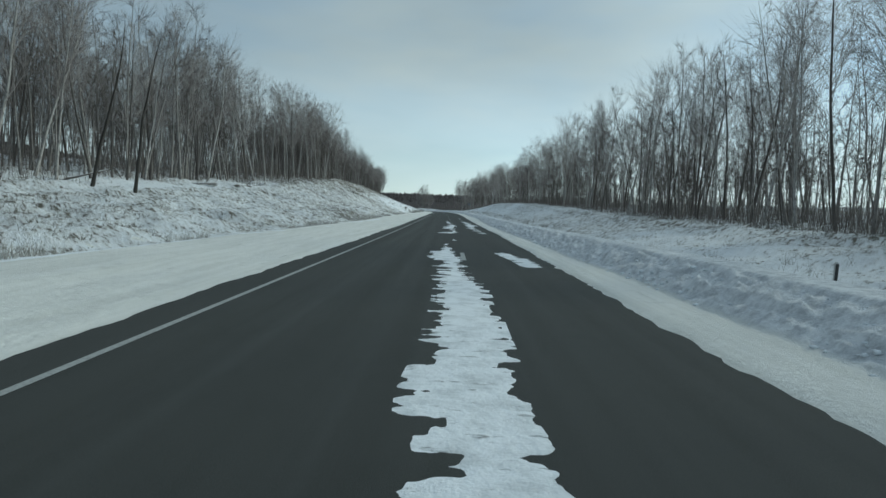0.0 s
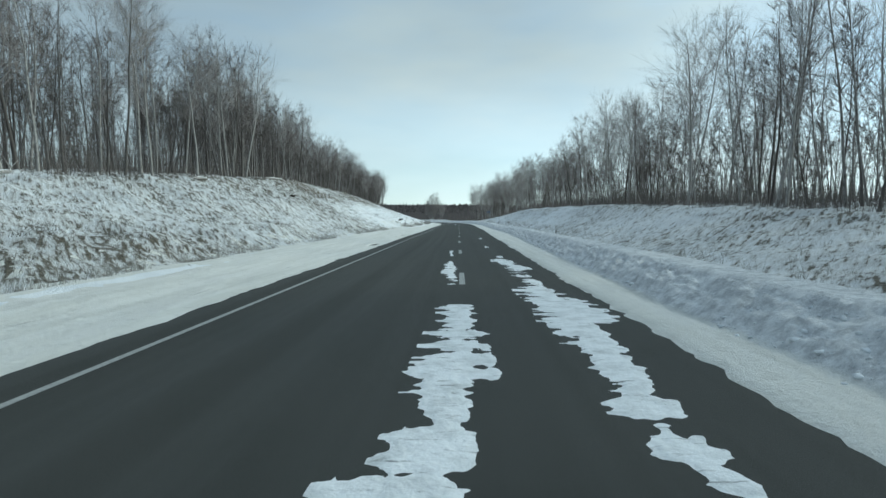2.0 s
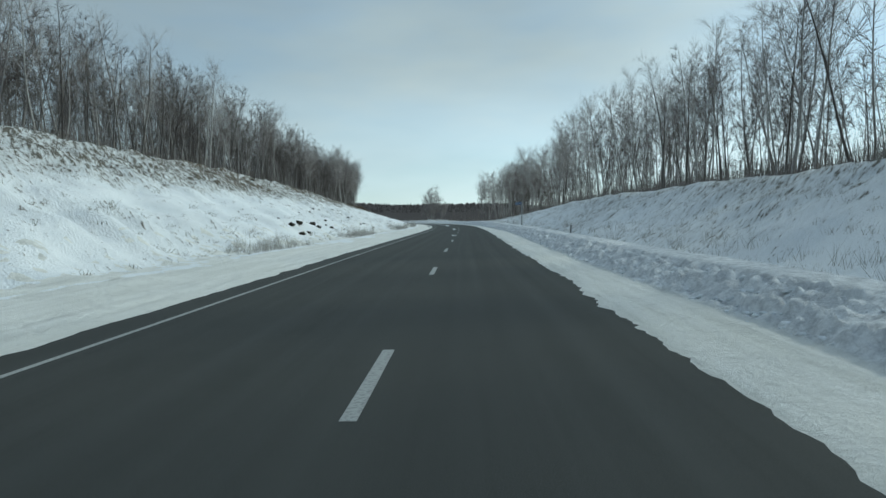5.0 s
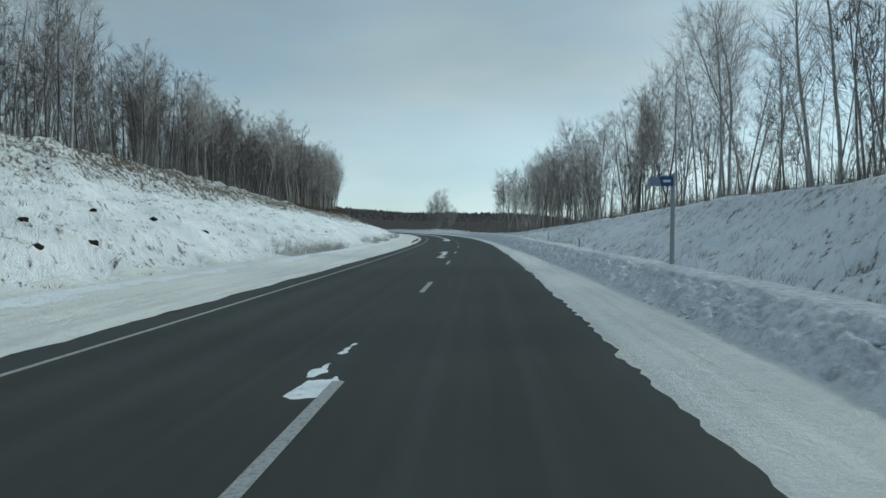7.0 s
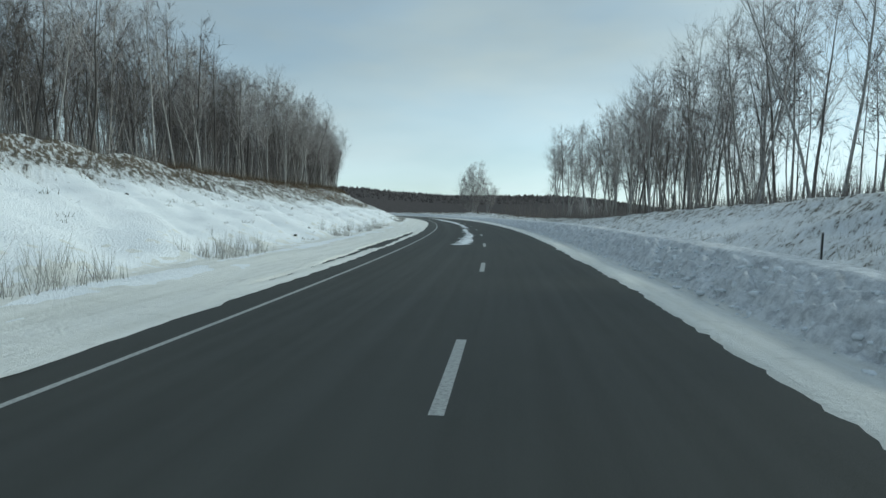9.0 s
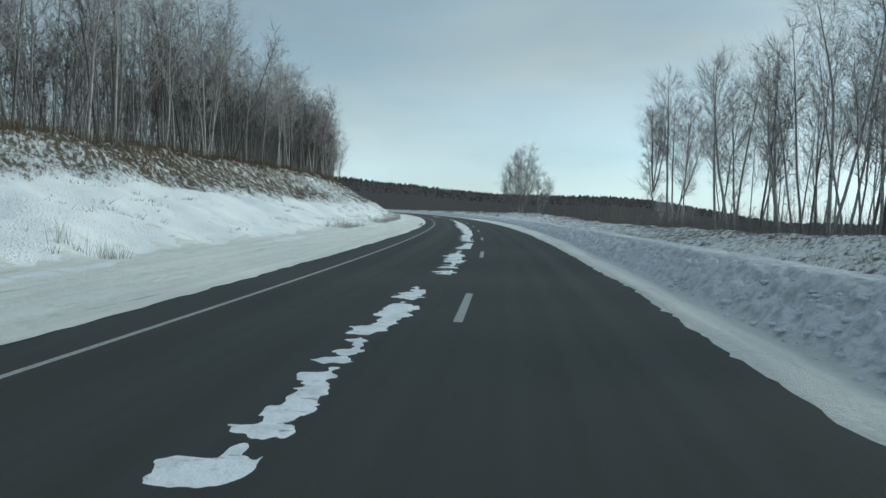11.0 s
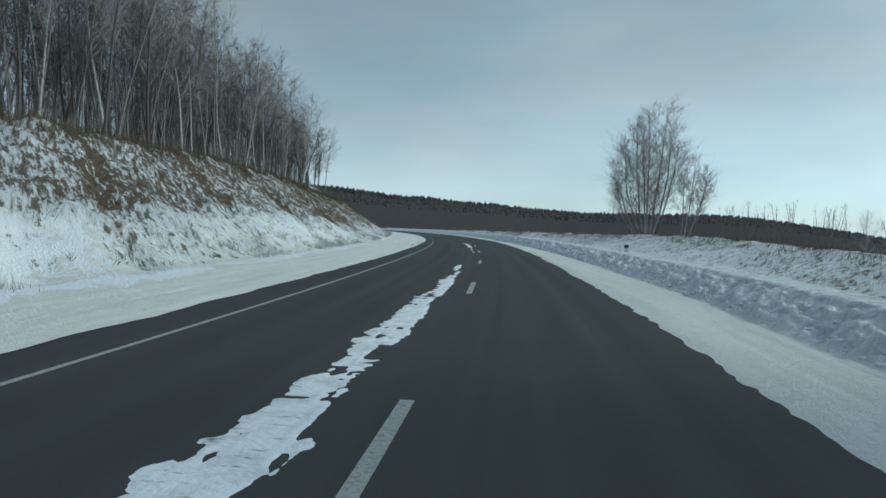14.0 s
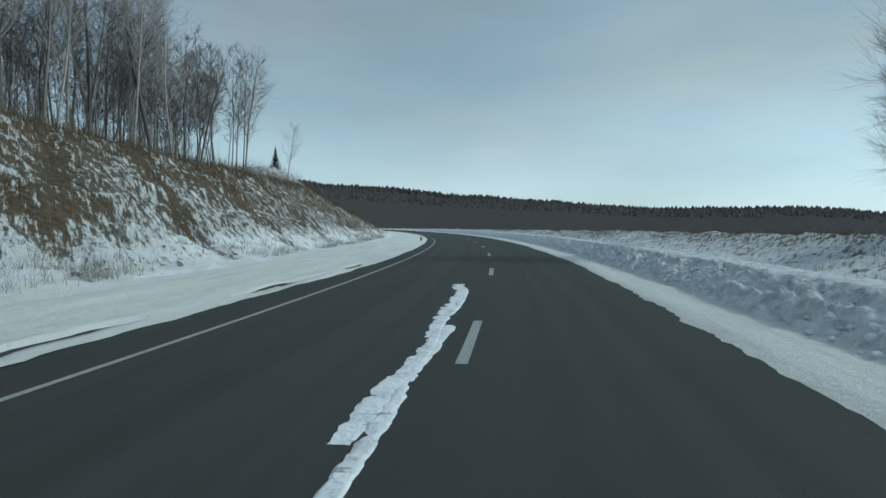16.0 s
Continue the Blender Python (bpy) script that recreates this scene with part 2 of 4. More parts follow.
FAR_SPRUCE = twig_material("far_spruces", (0.022, 0.027, 0.027), (0.034, 0.039, 0.037), "island")
POST_DARK = plain_material("dark_post_plastic", (0.02, 0.02, 0.022), (0.04, 0.04, 0.04), 0.6, 8)
POST_WHITE = plain_material("dirty_white_plastic", (0.6, 0.6, 0.6), (0.42, 0.42, 0.41), 0.6, 6)
STEEL = plain_material("galvanised_steel", (0.35, 0.36, 0.37), (0.25, 0.26, 0.27), 0.5, 12)
SIGN_BLUE = plain_material("blue_sign_face", (0.025, 0.07, 0.19), (0.04, 0.09, 0.21), 0.5, 3)
SIGN_PALE = plain_material("faded_sign_face", (0.16, 0.22, 0.33), (0.20, 0.26, 0.36), 0.5, 3)
WHITE = plain_material("white_sign_film", (0.7, 0.7, 0.7), (0.6, 0.6, 0.6), 0.5, 5)

# ---- the road's line: a smooth curve, by its length s and the distance u to its right ----
KNOTS = [(-30, -1.85), (0, -1.13), (30, -0.40), (60, 0.18), (90, 0.59), (120, 1.07), (150, 1.34), (180, 1.85), (210, 2.18), (240, 1.76), (270, -0.07), (300, -3.61), (330, -8.93), (360, -16.23), (390, -25.54), (420, -37.54), (450, -52.28), (480, -69.74), (510, -89.92), (540, -112.83)]
KY, KX = np.array([k[0] for k in KNOTS], float), np.array([k[1] for k in KNOTS], float)


def smooth_curve(xs, ys, x):
    """A cubic through the knots with central slopes."""
    m = np.gradient(ys, xs)
    i = np.clip(np.searchsorted(xs, x) - 1, 0, len(xs) - 2)
    h = xs[i + 1] - xs[i]
    t = (x - xs[i]) / h
    return (2 * t**3 - 3 * t**2 + 1) * ys[i] + (t**3 - 2 * t**2 + t) * h * m[i] + (3 * t**2 - 2 * t**3) * ys[i + 1] + (t**3 - t**2) * h * m[i + 1]


LY = np.arange(-30, 540.1, 0.5)
LX = smooth_curve(KY, KX, LY)
LX = np.convolve(np.pad(LX, 20, "reflect", reflect_type="odd"), np.ones(41) / 41, "valid")
# straight on behind the start, and round the bend past its end
a0 = math.atan2(LX[1] - LX[0], 0.5)
back = np.arange(-120, 0) * 0.5
LX, LY = np.r_[LX[0] + back * math.tan(a0), LX], np.r_[LY[0] + back, LY]
a1, hx, hy = math.atan2(LX[-1] - LX[-2], LY[-1] - LY[-2]), [LX[-1]], [LY[-1]]
for i in range(500):
    a1 -= 0.5 / 380
    hx.append(hx[-1] + 0.5 * math.sin(a1)), hy.append(hy[-1] + 0.5 * math.cos(a1))
LX, LY = np.r_[LX, hx[1:]], np.r_[LY, hy[1:]]
LS = np.r_[0, np.cumsum(np.hypot(np.diff(LX), np.diff(LY)))]
LS -= np.interp(0, LY[:1200], LS[:1200])
LY = LY - 8.8 * np.clip((LY - 100) / 50, 0, 1)  # the lengths s are labels, a little closer together from 100 to 150
LA = np.unwrap(np.arctan2(np.gradient(LX), np.gradient(LY)))


def on_road(s, u):
    """World x, y of a place by its length along the road and distance to the right of its centre line."""
    a = np.interp(s, LS, LA)
    return np.interp(s, LS, LX) + u * np.cos(a), np.interp(s, LS, LY) - u * np.sin(a)


def lerp(s, table):
    return np.interp(s, [k[0] for k in table], [k[1] for k in table])


def step(a, b, x):
    t = np.clip((x - a) / (b - a), 0, 1)
    return t * t * (3 - 2 * t)


def vnoise(x, y, seed=0):
    """Smooth value noise, -1 to 1."""
    x, y = np.broadcast_arrays(np.asarray(x, float), np.asarray(y, float))
    ix, iy = np.floor(x), np.floor(y)
    fx, fy = x - ix, y - iy
    fx, fy = fx * fx * (3 - 2 * fx), fy * fy * (3 - 2 * fy)

    def h(a, b):
        v = np.sin(a * 127.1 + b * 311.7 + seed * 74.7) * 43758.5453
        return (v - np.floor(v)) * 2 - 1

    return (h(ix, iy) * (1 - fx) + h(ix + 1, iy) * fx) * (1 - fy) + (h(ix, iy + 1) * (1 - fx) + h(ix + 1, iy + 1) * fx) * fy


def fbm(x, y, seed=0, octaves=3):
    return sum(vnoise(x * 2**k, y * 2**k, seed + k) * 0.5**k for k in range(octaves))


# the banks along s: distance and height of their crests, foot of the left one, ridge of the ploughed snow
LEFT_U = [(20, 22.7), (60, 21.6), (100, 20.2), (120, 20.7), (160, 23.2), (200, 24.9), (240, 24.4), (260, 23.1), (280, 21.4), (340, 20.7), (380, 18.8), (420, 18.2), (440, 15.8), (465, 12), (520, 11)]
LEFT_Z = [(-20, 0.6), (20, 1.03), (40, 1.72), (60, 2.43), (80, 3.61), (100, 4.99), (120, 5.88), (140, 6.49), (200, 7.03), (240, 5.82), (260, 4.9), (280, 4.1), (300, 4.6), (340, 5.4), (360, 5.8), (400, 5.6), (440, 4.9), (460, 2.0), (480, 0.6), (600, 0.3)]
LEFT_FOOT = [(10, 8.6), (30, 8.1), (50, 7.3), (90, 7.8), (110, 8.1), (150, 6.9), (230, 6.9), (290, 7.8), (330, 7.1), (370, 7.7), (410, 8.3)]
RIGHT_U = [(20, 17.4), (60, 16.1), (100, 14.5), (260, 14.8), (320, 15.9), (380, 17.1), (420, 16.8), (460, 15)]
RIGHT_Z = [(-20, 0.3), (20, 0.58), (40, 1.1), (60, 1.2), (80, 1.95), (100, 2.57), (140, 3.05), (180, 3.3), (200, 3.5), (220, 3.0), (240, 2.5), (260, 2.1), (280, 1.3), (300, 0.6), (340, 0.4), (360, 0.74), (380, 1.35), (400, 1.1), (440, 0.9), (500, 0.6), (600, 0.3)]
BERM_U = [(5, 4.6), (45, 4.2), (65, 4.4), (85, 5.1), (105, 5.6), (145, 5.5), (185, 6.1), (205, 5.6), (225, 5.2), (285, 5.0), (325, 5.8), (345, 6.1), (365, 5.7), (390, 5.1)]
BERM_Z = [(5, 0.52), (45, 0.49), (85, 0.49), (145, 0.47), (165, 0.53), (205, 0.63), (225, 0.75), (245, 0.85), (265, 0.8), (285, 0.66), (325, 0.49), (365, 0.52), (390, 0.59)]
RIGHT_EDGE = [(5, 2.35), (45, 2.5), (56, 2.2), (68, 2.5), (88, 2.65), (112, 2.8), (140, 3.2), (200, 3.15), (300, 3.2), (400, 3.1)]
LEFT_EDGE = [(0, 4.2), (230, 4.25), (285, 4.55), (300, 4.7), (316, 4.3), (340, 4.7), (360, 4.45), (375, 4.7), (390, 4.3)]


ROUGHER = [(0, 0.9), (60, 0.9), (80, 1.15), (195, 1.1), (212, 1.45), (270, 1.4), (290, 1.0), (345, 1.0), (362, 1.35), (400, 1.4)]


def smoothed(table, width=12.0):
    """The same table without its corners."""
    def f(s):
        return sum(lerp(np.asarray(s, float) + d * width, table) for d in (-1, -0.5, 0, 0.5, 1)) / 5
    return f


LEFT_U, LEFT_Z, LEFT_FOOT, RIGHT_U, RIGHT_Z, BERM_U, BERM_Z, RIGHT_EDGE, LEFT_EDGE, ROUGHER = map(smoothed, (LEFT_U, LEFT_Z, LEFT_FOOT, RIGHT_U, RIGHT_Z, BERM_U, BERM_Z, RIGHT_EDGE, LEFT_EDGE, ROUGHER))


GULLIES = [(334.5, 1.0), (356.2, 1.2), (367.6, 1.1), (374.5, 0.9), (325.0, 0.7), (345.0, 0.6), (382.0, 0.9), (391.0, 1.0), (400.0, 0.9)]


def gully(s, u):
    """0 to 1 along the washed-out lines that run slantwise down the left bank."""
    g = s + 1.27 * u + 0.9 * vnoise(u * 0.35, s * 0.02, 5)
    left = np.clip(sum(w * np.exp(-(((g - c) / 0.8) ** 2)) for c, w in GULLIES), 0, 1.2) * (u < 0)
    right = np.exp(-(((s - 101.3 - 0.62 * (u - 8.5)) / 0.5) ** 2)) * step(7.5, 8.5, u) * (1 - step(14, 15.5, u))  # one trench on the right
    return left + right


def height(s, u):
    """The land's height, road bed included."""
    s, u = np.broadcast_arrays(np.asarray(s, float), np.asarray(u, float))
    lu, lz, lf = LEFT_U(s), LEFT_Z(s), LEFT_FOOT(s)
    ru, rz, bu = RIGHT_U(s), RIGHT_Z(s), BERM_U(s)
    v = -u
    t = np.clip((v - lf) / (lu - lf), 0, 1)
    rough = fbm(s * 0.7 + u * 0.35, u * 0.45, 3, 4)
    left = 0.05 + 0.12 * step(lf - 1.5, lf, v) + (lz - 0.17) * (t**1.2) + rough * 0.26 * step(0.0, 0.15, t) - 0.22 * step(0, 1.2, v - lf) * (1 - step(1.2, 4, v - lf))
    across, along = (s + 1.27 * u) / 1.616, (u * 1.0 - s * 0.787) / 1.27
    clods = np.abs(fbm(across * 1.1, along * 0.45, 6, 3))
    left = left + (0.22 * clods - 0.08) * (0.35 + 0.65 * step(300, 330, s)) * step(0.08, 0.3, t) * (1 - step(0.97, 1.0, t)) - 0.22 * gully(s, u) * step(0.02, 0.15, t)
    left = left + 4.7 * np.exp(-(((s - 455) / 17) ** 2)) * step(14, 23, v)  # a knoll behind the end of the bank
    past = np.clip(v - lu, 0, None)
    left = left + np.where(s < 70, 0.09, 0.05) * np.minimum(past, 45) - 0.12 * np.clip(past - 60, 0, 300)
    foot = bu + 2.4
    t = np.clip((u - foot) / (ru - foot), 0, 1)
    ditch = 0.15 + 0.6 * step(325, 360, s)
    right = 0.0 - ditch * step(0, 1.5, u - foot + 1) + (rz + ditch) * (t ** (1.1 + 0.35 * step(325, 360, s))) + rough * 0.16 * step(0.0, 0.2, t) - 0.3 * gully(s, u)
    past = np.clip(u - ru, 0, None)
    fall = lerp(s, [(0, 0.03), (230, 0.02), (290, -0.07), (330, -0.12), (380, -0.12), (600, -0.1)])
    right = right + fall * np.minimum(past, 90) - 0.08 * np.clip(past - 90, 0, 300)
    z = np.where(v > 4.0, left, np.where(u > 4.0, right, 0))
    return np.where((v < 6.0) & (u < 5.4), -0.08, z)


def fast_mesh(name, verts, faces, material, smooth=True):
    """A mesh from arrays of vertices and of triangles or quads."""
    verts, faces = np.asarray(verts, np.float32), np.asarray(faces, np.int32)
    me = bpy.data.meshes.new(name)
    me.vertices.add(len(verts))
    me.vertices.foreach_set("co", verts.ravel())
    k = faces.shape[1]
    me.loops.add(faces.size)
    me.loops.foreach_set("vertex_index", faces.ravel())
    me.polygons.add(len(faces))
    me.polygons.foreach_set("loop_start", np.arange(0, faces.size, k, dtype=np.int32))
    me.polygons.foreach_set("use_smooth", np.full(len(faces), smooth))
    me.update(calc_edges=True)
    me.materials.append(material)
    return me


def sheet(name, S, U, Z, material, cover=None, keep=None, parent=None):
    """A grid over arrays of lengths, distances and heights; keep: the cells that stay."""
    X, Y = on_road(S, U)
    v = np.stack([X, Y, Z], -1).reshape(-1, 3)
    n, k = S.shape
    i = np.arange(n * k).reshape(n, k)
    f = np.stack([i[:-1, :-1], i[:-1, 1:], i[1:, 1:], i[1:, :-1]], -1).reshape(-1, 4)
    su = np.stack([S, U, 0 * S], -1).reshape(-1, 3)
    if keep is not None:
        f = f[(keep[:-1, :-1] | keep[:-1, 1:] | keep[1:, 1:] | keep[1:, :-1]).ravel()]
        used = np.unique(f)
        again = np.zeros(len(v), int)
        again[used] = np.arange(len(used))
        v, su, f = v[used], su[used], again[f]
    me = fast_mesh(name, v, f, material)
    me.attributes.new("su", "FLOAT_VECTOR", "POINT").data.foreach_set("vector", su.astype(np.float32).ravel())
    if cover is not None:
        me.attributes.new("cover", "FLOAT", "POINT").data.foreach_set("value", cover.astype(np.float32).ravel() if keep is None else cover.astype(np.float32).ravel()[used])
    ob = new(name, me)
    ob.parent = parent
    return ob


def grass_cover(s, u):
    """How much dry grass and bare earth shows through the snow, 0 to 1."""
    v = -u
    lu, lf = LEFT_U(s), LEFT_FOOT(s)
    t = np.clip((v - lf) / (lu - lf), 0, 1.3)
    early, mid, late, last = 1 - step(110, 150, s), step(110, 150, s) * (1 - step(250, 285, s)), step(250, 285, s) * (1 - step(315, 345, s)), step(315, 345, s)
    brown = lerp(s, [(285, 0.48), (315, 0.3), (345, 0.27), (362, 0.26), (378, 0.2), (410, 0.12)])
    patchy = 0.15 * fbm(s * 0.06, u * 0.1, 11, 2)
    left = early * (0.47 + 0.08 * t) + mid * (0.16 + 0.46 * step(0.45, 0.75, t)) + late * (0.2 + 0.5 * step(brown, brown + 0.2, t)) + last * (lerp(s, [(345, 0.2), (365, 0.34)]) + 0.42 * step(brown, brown + 0.22, t)) + 0.3 * gully(s, u)
    left = np.where(v > lu + 0.5, np.where(s < 80, 0.35, 0.62), left) * step(-0.3, 0.8, v - lf)
    ru, foot = RIGHT_U(s), BERM_U(s) + 2
    t = np.clip((u - foot) / (ru - foot), 0, 1.3)
    right = np.where(u > ru + 1.0, lerp(s, [(0, 0.55), (280, 0.6), (330, 0.55), (600, 0.5)]), 0.28 + 0.12 * step(0.5, 1, t) + 0.08 * (1 - step(70, 120, s)) + 0.12 * step(230, 320, s) + 0.3 * gully(s, u))
    right = right * step(0, 1.0, u - foot)
    return np.clip(np.where(u < 0, left, right) + patchy * (np.where(u < 0, left, right) > 0.02), 0, 1)


# ---- land and road ----
us = np.unique(np.round(np.r_[np.arange(-28, -25, 0.6), np.arange(-25, -6.9, 0.28), np.arange(-6.6, 24.01, 0.6), np.arange(-60, -28, 2.0), np.arange(24, 60, 2.0), np.arange(-150, -59, 15.0), np.arange(60, 151, 15.0), [-330.0, -240.0, -190.0, 190.0, 260.0, 340.0, 420.0]], 2))
S, U = np.meshgrid(np.r_[np.arange(-60, -4, 1.4), np.arange(-4, 420, 0.52), np.arange(420, 720, 1.2)], us, indexing="ij")
ground = tagged(sheet("ground", S, U, height(S, U), GROUND, grass_cover(S, U)), "snowy cut banks with dry grass poking through beside the road", "ground", kind="structure")

S, U = np.meshgrid(np.arange(-60, 720, 1.0), np.linspace(-6.4, 5.6, 25), indexing="ij")
road = tagged(sheet("road", S, U, 0.0 * S, ASPHALT), "dark grey dry asphalt of a two-lane country road", "road", kind="structure")

# packed snow on both shoulders, thin and ragged at the asphalt, with streaks melted through
S, V = np.meshgrid(np.arange(-40, 560, 0.3), np.r_[np.linspace(0, 1.2, 13), np.linspace(1.35, 6.0, 20)], indexing="ij")
edge = LEFT_EDGE(S) + 0.045 * fbm(S * 0.12, 0, 21, 3) + 0.05 * fbm(S * 1.6, 0, 22, 3)
U = -(edge + V)
thick = 0.005 + 0.045 * step(0, 0.5, V) + 0.010 * fbm(S * 0.5, V * 4.0, 23, 3) + 0.035 * np.abs(fbm(S * 1.4, V * 2.4, 29, 3)) * step(0.3, 1.0, V) + 0.03 * fbm(S * 0.25, U * 1.5, 24, 3) * step(0.8, 2, V)
streak = 0.8 * fbm(S * 0.05, V * 1.6, 25, 3) + 0.35 * fbm(S * 0.3, V * 7.0, 28, 3) - 0.05 - 2.6 * np.abs(V - 0.5 - 0.2 * vnoise(S * 0.03, 0, 26))
thick = thick - np.clip(streak, 0, 0.4) * 0.8 * lerp(S, [(0, 0.0), (72, 0.05), (82, 1.1), (105, 1.0), (125, 0.1), (198, 0.1), (210, 1.0), (240, 1.0), (270, 0.4), (285, 0.9), (400, 1.0)])
rise = 0.10 * step(0.8, 2.5, V)
zz = np.maximum(thick + rise, height(S, U) * step(2.2, 3.4, V) + np.where(V > 2.2, 0.01, -1) + 0.02 * fbm(S, U, 27, 2))
zz = np.where(V > 3.6 + 0 * S, np.minimum(zz, height(S, U) - 0.05 * step(3.6, 5, V) + 0.02), zz)
tagged(sheet("snow_shoulder", S, U, zz, PACKED, 1.0 + 0 * zz, keep=zz > -0.004), "packed grey-white snow on the road shoulder with melted streaks", "snow", kind="structure")

s = np.r_[np.arange(-30, -2, 0.8), np.arange(-2, 402, 0.17), np.arange(402, 540, 0.7)]
f = np.r_[np.linspace(0, 1, 12), 1 + np.arange(1, 28) / 27, 2 + np.arange(1, 13) / 12]
S, F = np.meshgrid(s, f, indexing="ij")
rude = ROUGHER(S)
bu, bz = BERM_U(S) + 0.10 * vnoise(S * 0.25, 0, 36), BERM_Z(S) + 0.01
edge = RIGHT_EDGE(S) + 0.05 * fbm(S * 0.22, 0, 31, 3) + 0.05 * fbm(S * 3.7, 0, 32, 4) - 0.12 * np.clip(fbm(S * 0.9, 0, 43, 2) - 0.35, 0, 1)
foot = bu - 1.1
U = np.where(F <= 1, edge + (foot - edge) * F, np.where(F <= 2, foot + (F - 1) * 1.25, bu + 0.15 + (F - 2) * 2.3))
rise = np.clip((U - foot) / 1.1, 0, 1)
side = np.where(U < bu, 0.9 * rise + 0.1 * step(0.05, 0.4, rise), 1 - step(bu + 0.6, bu + 2.4, U))
lumps = 0.09 * (0.4 - np.abs(fbm(S * 2.3, U * 3.2, 33, 4))) + 0.05 * step(0.1, 0.3, vnoise(S * 3.1 + 2 * vnoise(S, U, 38), U * 6, 34)) - 0.045 * step(0.1, 0.3, vnoise(S * 3.3, U * 5.5, 37)) + 0.06 * vnoise(S * 5.6, U * 9, 42)
lumps = rude * lumps * step(0.02, 0.2, rise) * np.where(U < bu - 0.1, 1, 0.12 * rude)
lumps = np.where(U < bu, np.minimum(lumps, bz * (1 - side) + 0.02), lumps)
ruts = -0.022 * (np.exp(-(((U - foot + 0.42) / 0.05) ** 2)) + 0.7 * np.exp(-(((U - foot + 0.75) / 0.06) ** 2))) * step(-0.3, 0.3, vnoise(S * 0.03, 0, 35)) + 0.008 * fbm(S * 0.6, U * 6, 41, 2)
zz = -0.012 + 0.03 * step(0, 0.02, F) + 0.03 * step(0.02, 0.3, F) + ruts * step(0.05, 0.2, F) * (1 - rise) + bz * side + lumps
zz = np.where(U > bu + 0.8, np.maximum(zz - 0.3 * step(bu + 1.6, bu + 2.4, U), height(S, U) - 0.1 * step(bu + 1.8, bu + 2.4, U)), zz)
tagged(sheet("snow_windrow", S, U, zz, BERM, 1 - step(0.0, 0.12, rise)), "lumpy ploughed snow ridge along the road shoulder", "snow", kind="structure")

# broken chunks of snow on the face of the ridge
rng = np.random.default_rng(44)
n = 13000
s = rng.uniform(-2, 400, n)
n = len(s)
f = rng.random(n) ** 0.8
u = BERM_U(s) - 1.12 + 0.95 * f
z = 0.03 + 0.85 * BERM_Z(s) * f
x, y = on_road(s, u)
size = (0.016 + 0.045 * rng.random(n) ** 3) * ROUGHER(s)
gold = 1.618
ico = np.array([(-1, gold, 0), (1, gold, 0), (-1, -gold, 0), (1, -gold, 0), (0, -1, gold), (0, 1, gold), (0, -1, -gold), (0, 1, -gold), (gold, 0, -1), (gold, 0, 1), (-gold, 0, -1), (-gold, 0, 1)]) / 1.9
ico_faces = np.array([(0, 11, 5), (0, 5, 1), (0, 1, 7), (0, 7, 10), (0, 10, 11), (1, 5, 9), (5, 11, 4), (11, 10, 2), (10, 7, 6), (7, 1, 8), (3, 9, 4), (3, 4, 2), (3, 2, 6), (3, 6, 8), (3, 8, 9), (4, 9, 5), (2, 4, 11), (6, 2, 10), (8, 6, 7), (9, 8, 1)])
lump = ico[None] * rng.uniform(0.6, 1.25, (n, 12, 1)) * np.stack([rng.uniform(0.7, 1.6, n), rng.uniform(0.7, 1.6, n), rng.uniform(0.45, 0.9, n)], -1)[:, None]
w = rng.uniform(0, 6.283, n)[:, None]
lump = np.stack([lump[..., 0] * np.cos(w) - lump[..., 1] * np.sin(w), lump[..., 0] * np.sin(w) + lump[..., 1] * np.cos(w), lump[..., 2]], -1) * size[:, None, None] + np.stack([x, y, z], -1)[:, None]
me = fast_mesh("snow_chunks", lump.reshape(-1, 3), (np.arange(n)[:, None, None] * 12 + ico_faces).reshape(-1, 3), CHUNK, True)
tagged(new("snow_chunks", me), "loose broken chunks of ploughed snow on the ridge", "snow", kind="stuff")

# road markings: dashes 3 m long every 12 m, an edge line on the left
DASHES = [float(np.interp(k, LY, LS)) for k in (-18, 19.9, 40.9, 62.3, 74.6, 86.4, 98.3, 110.5, 122.4, 134.2)] + [154.8 + 12.05 * k for k in range(9)] + [287.5 + 11.85 * k for k in range(-2, 24)]
for far in DASHES:
    S, U = np.meshgrid(np.linspace(far - 3.0, far, 7), np.array([-0.065, 0.065]), indexing="ij")
    tagged(sheet("lane_marking", S, U, 0.004 + 0 * S, PAINT, parent=road), "worn white dash of the centre line")
S, U = np.meshgrid(np.arange(-60, 700, 1.0), np.array([-3.61, -3.52]), indexing="ij")
sheet("edge_line", S, U, 0.004 + 0 * S, PAINT, parent=road)

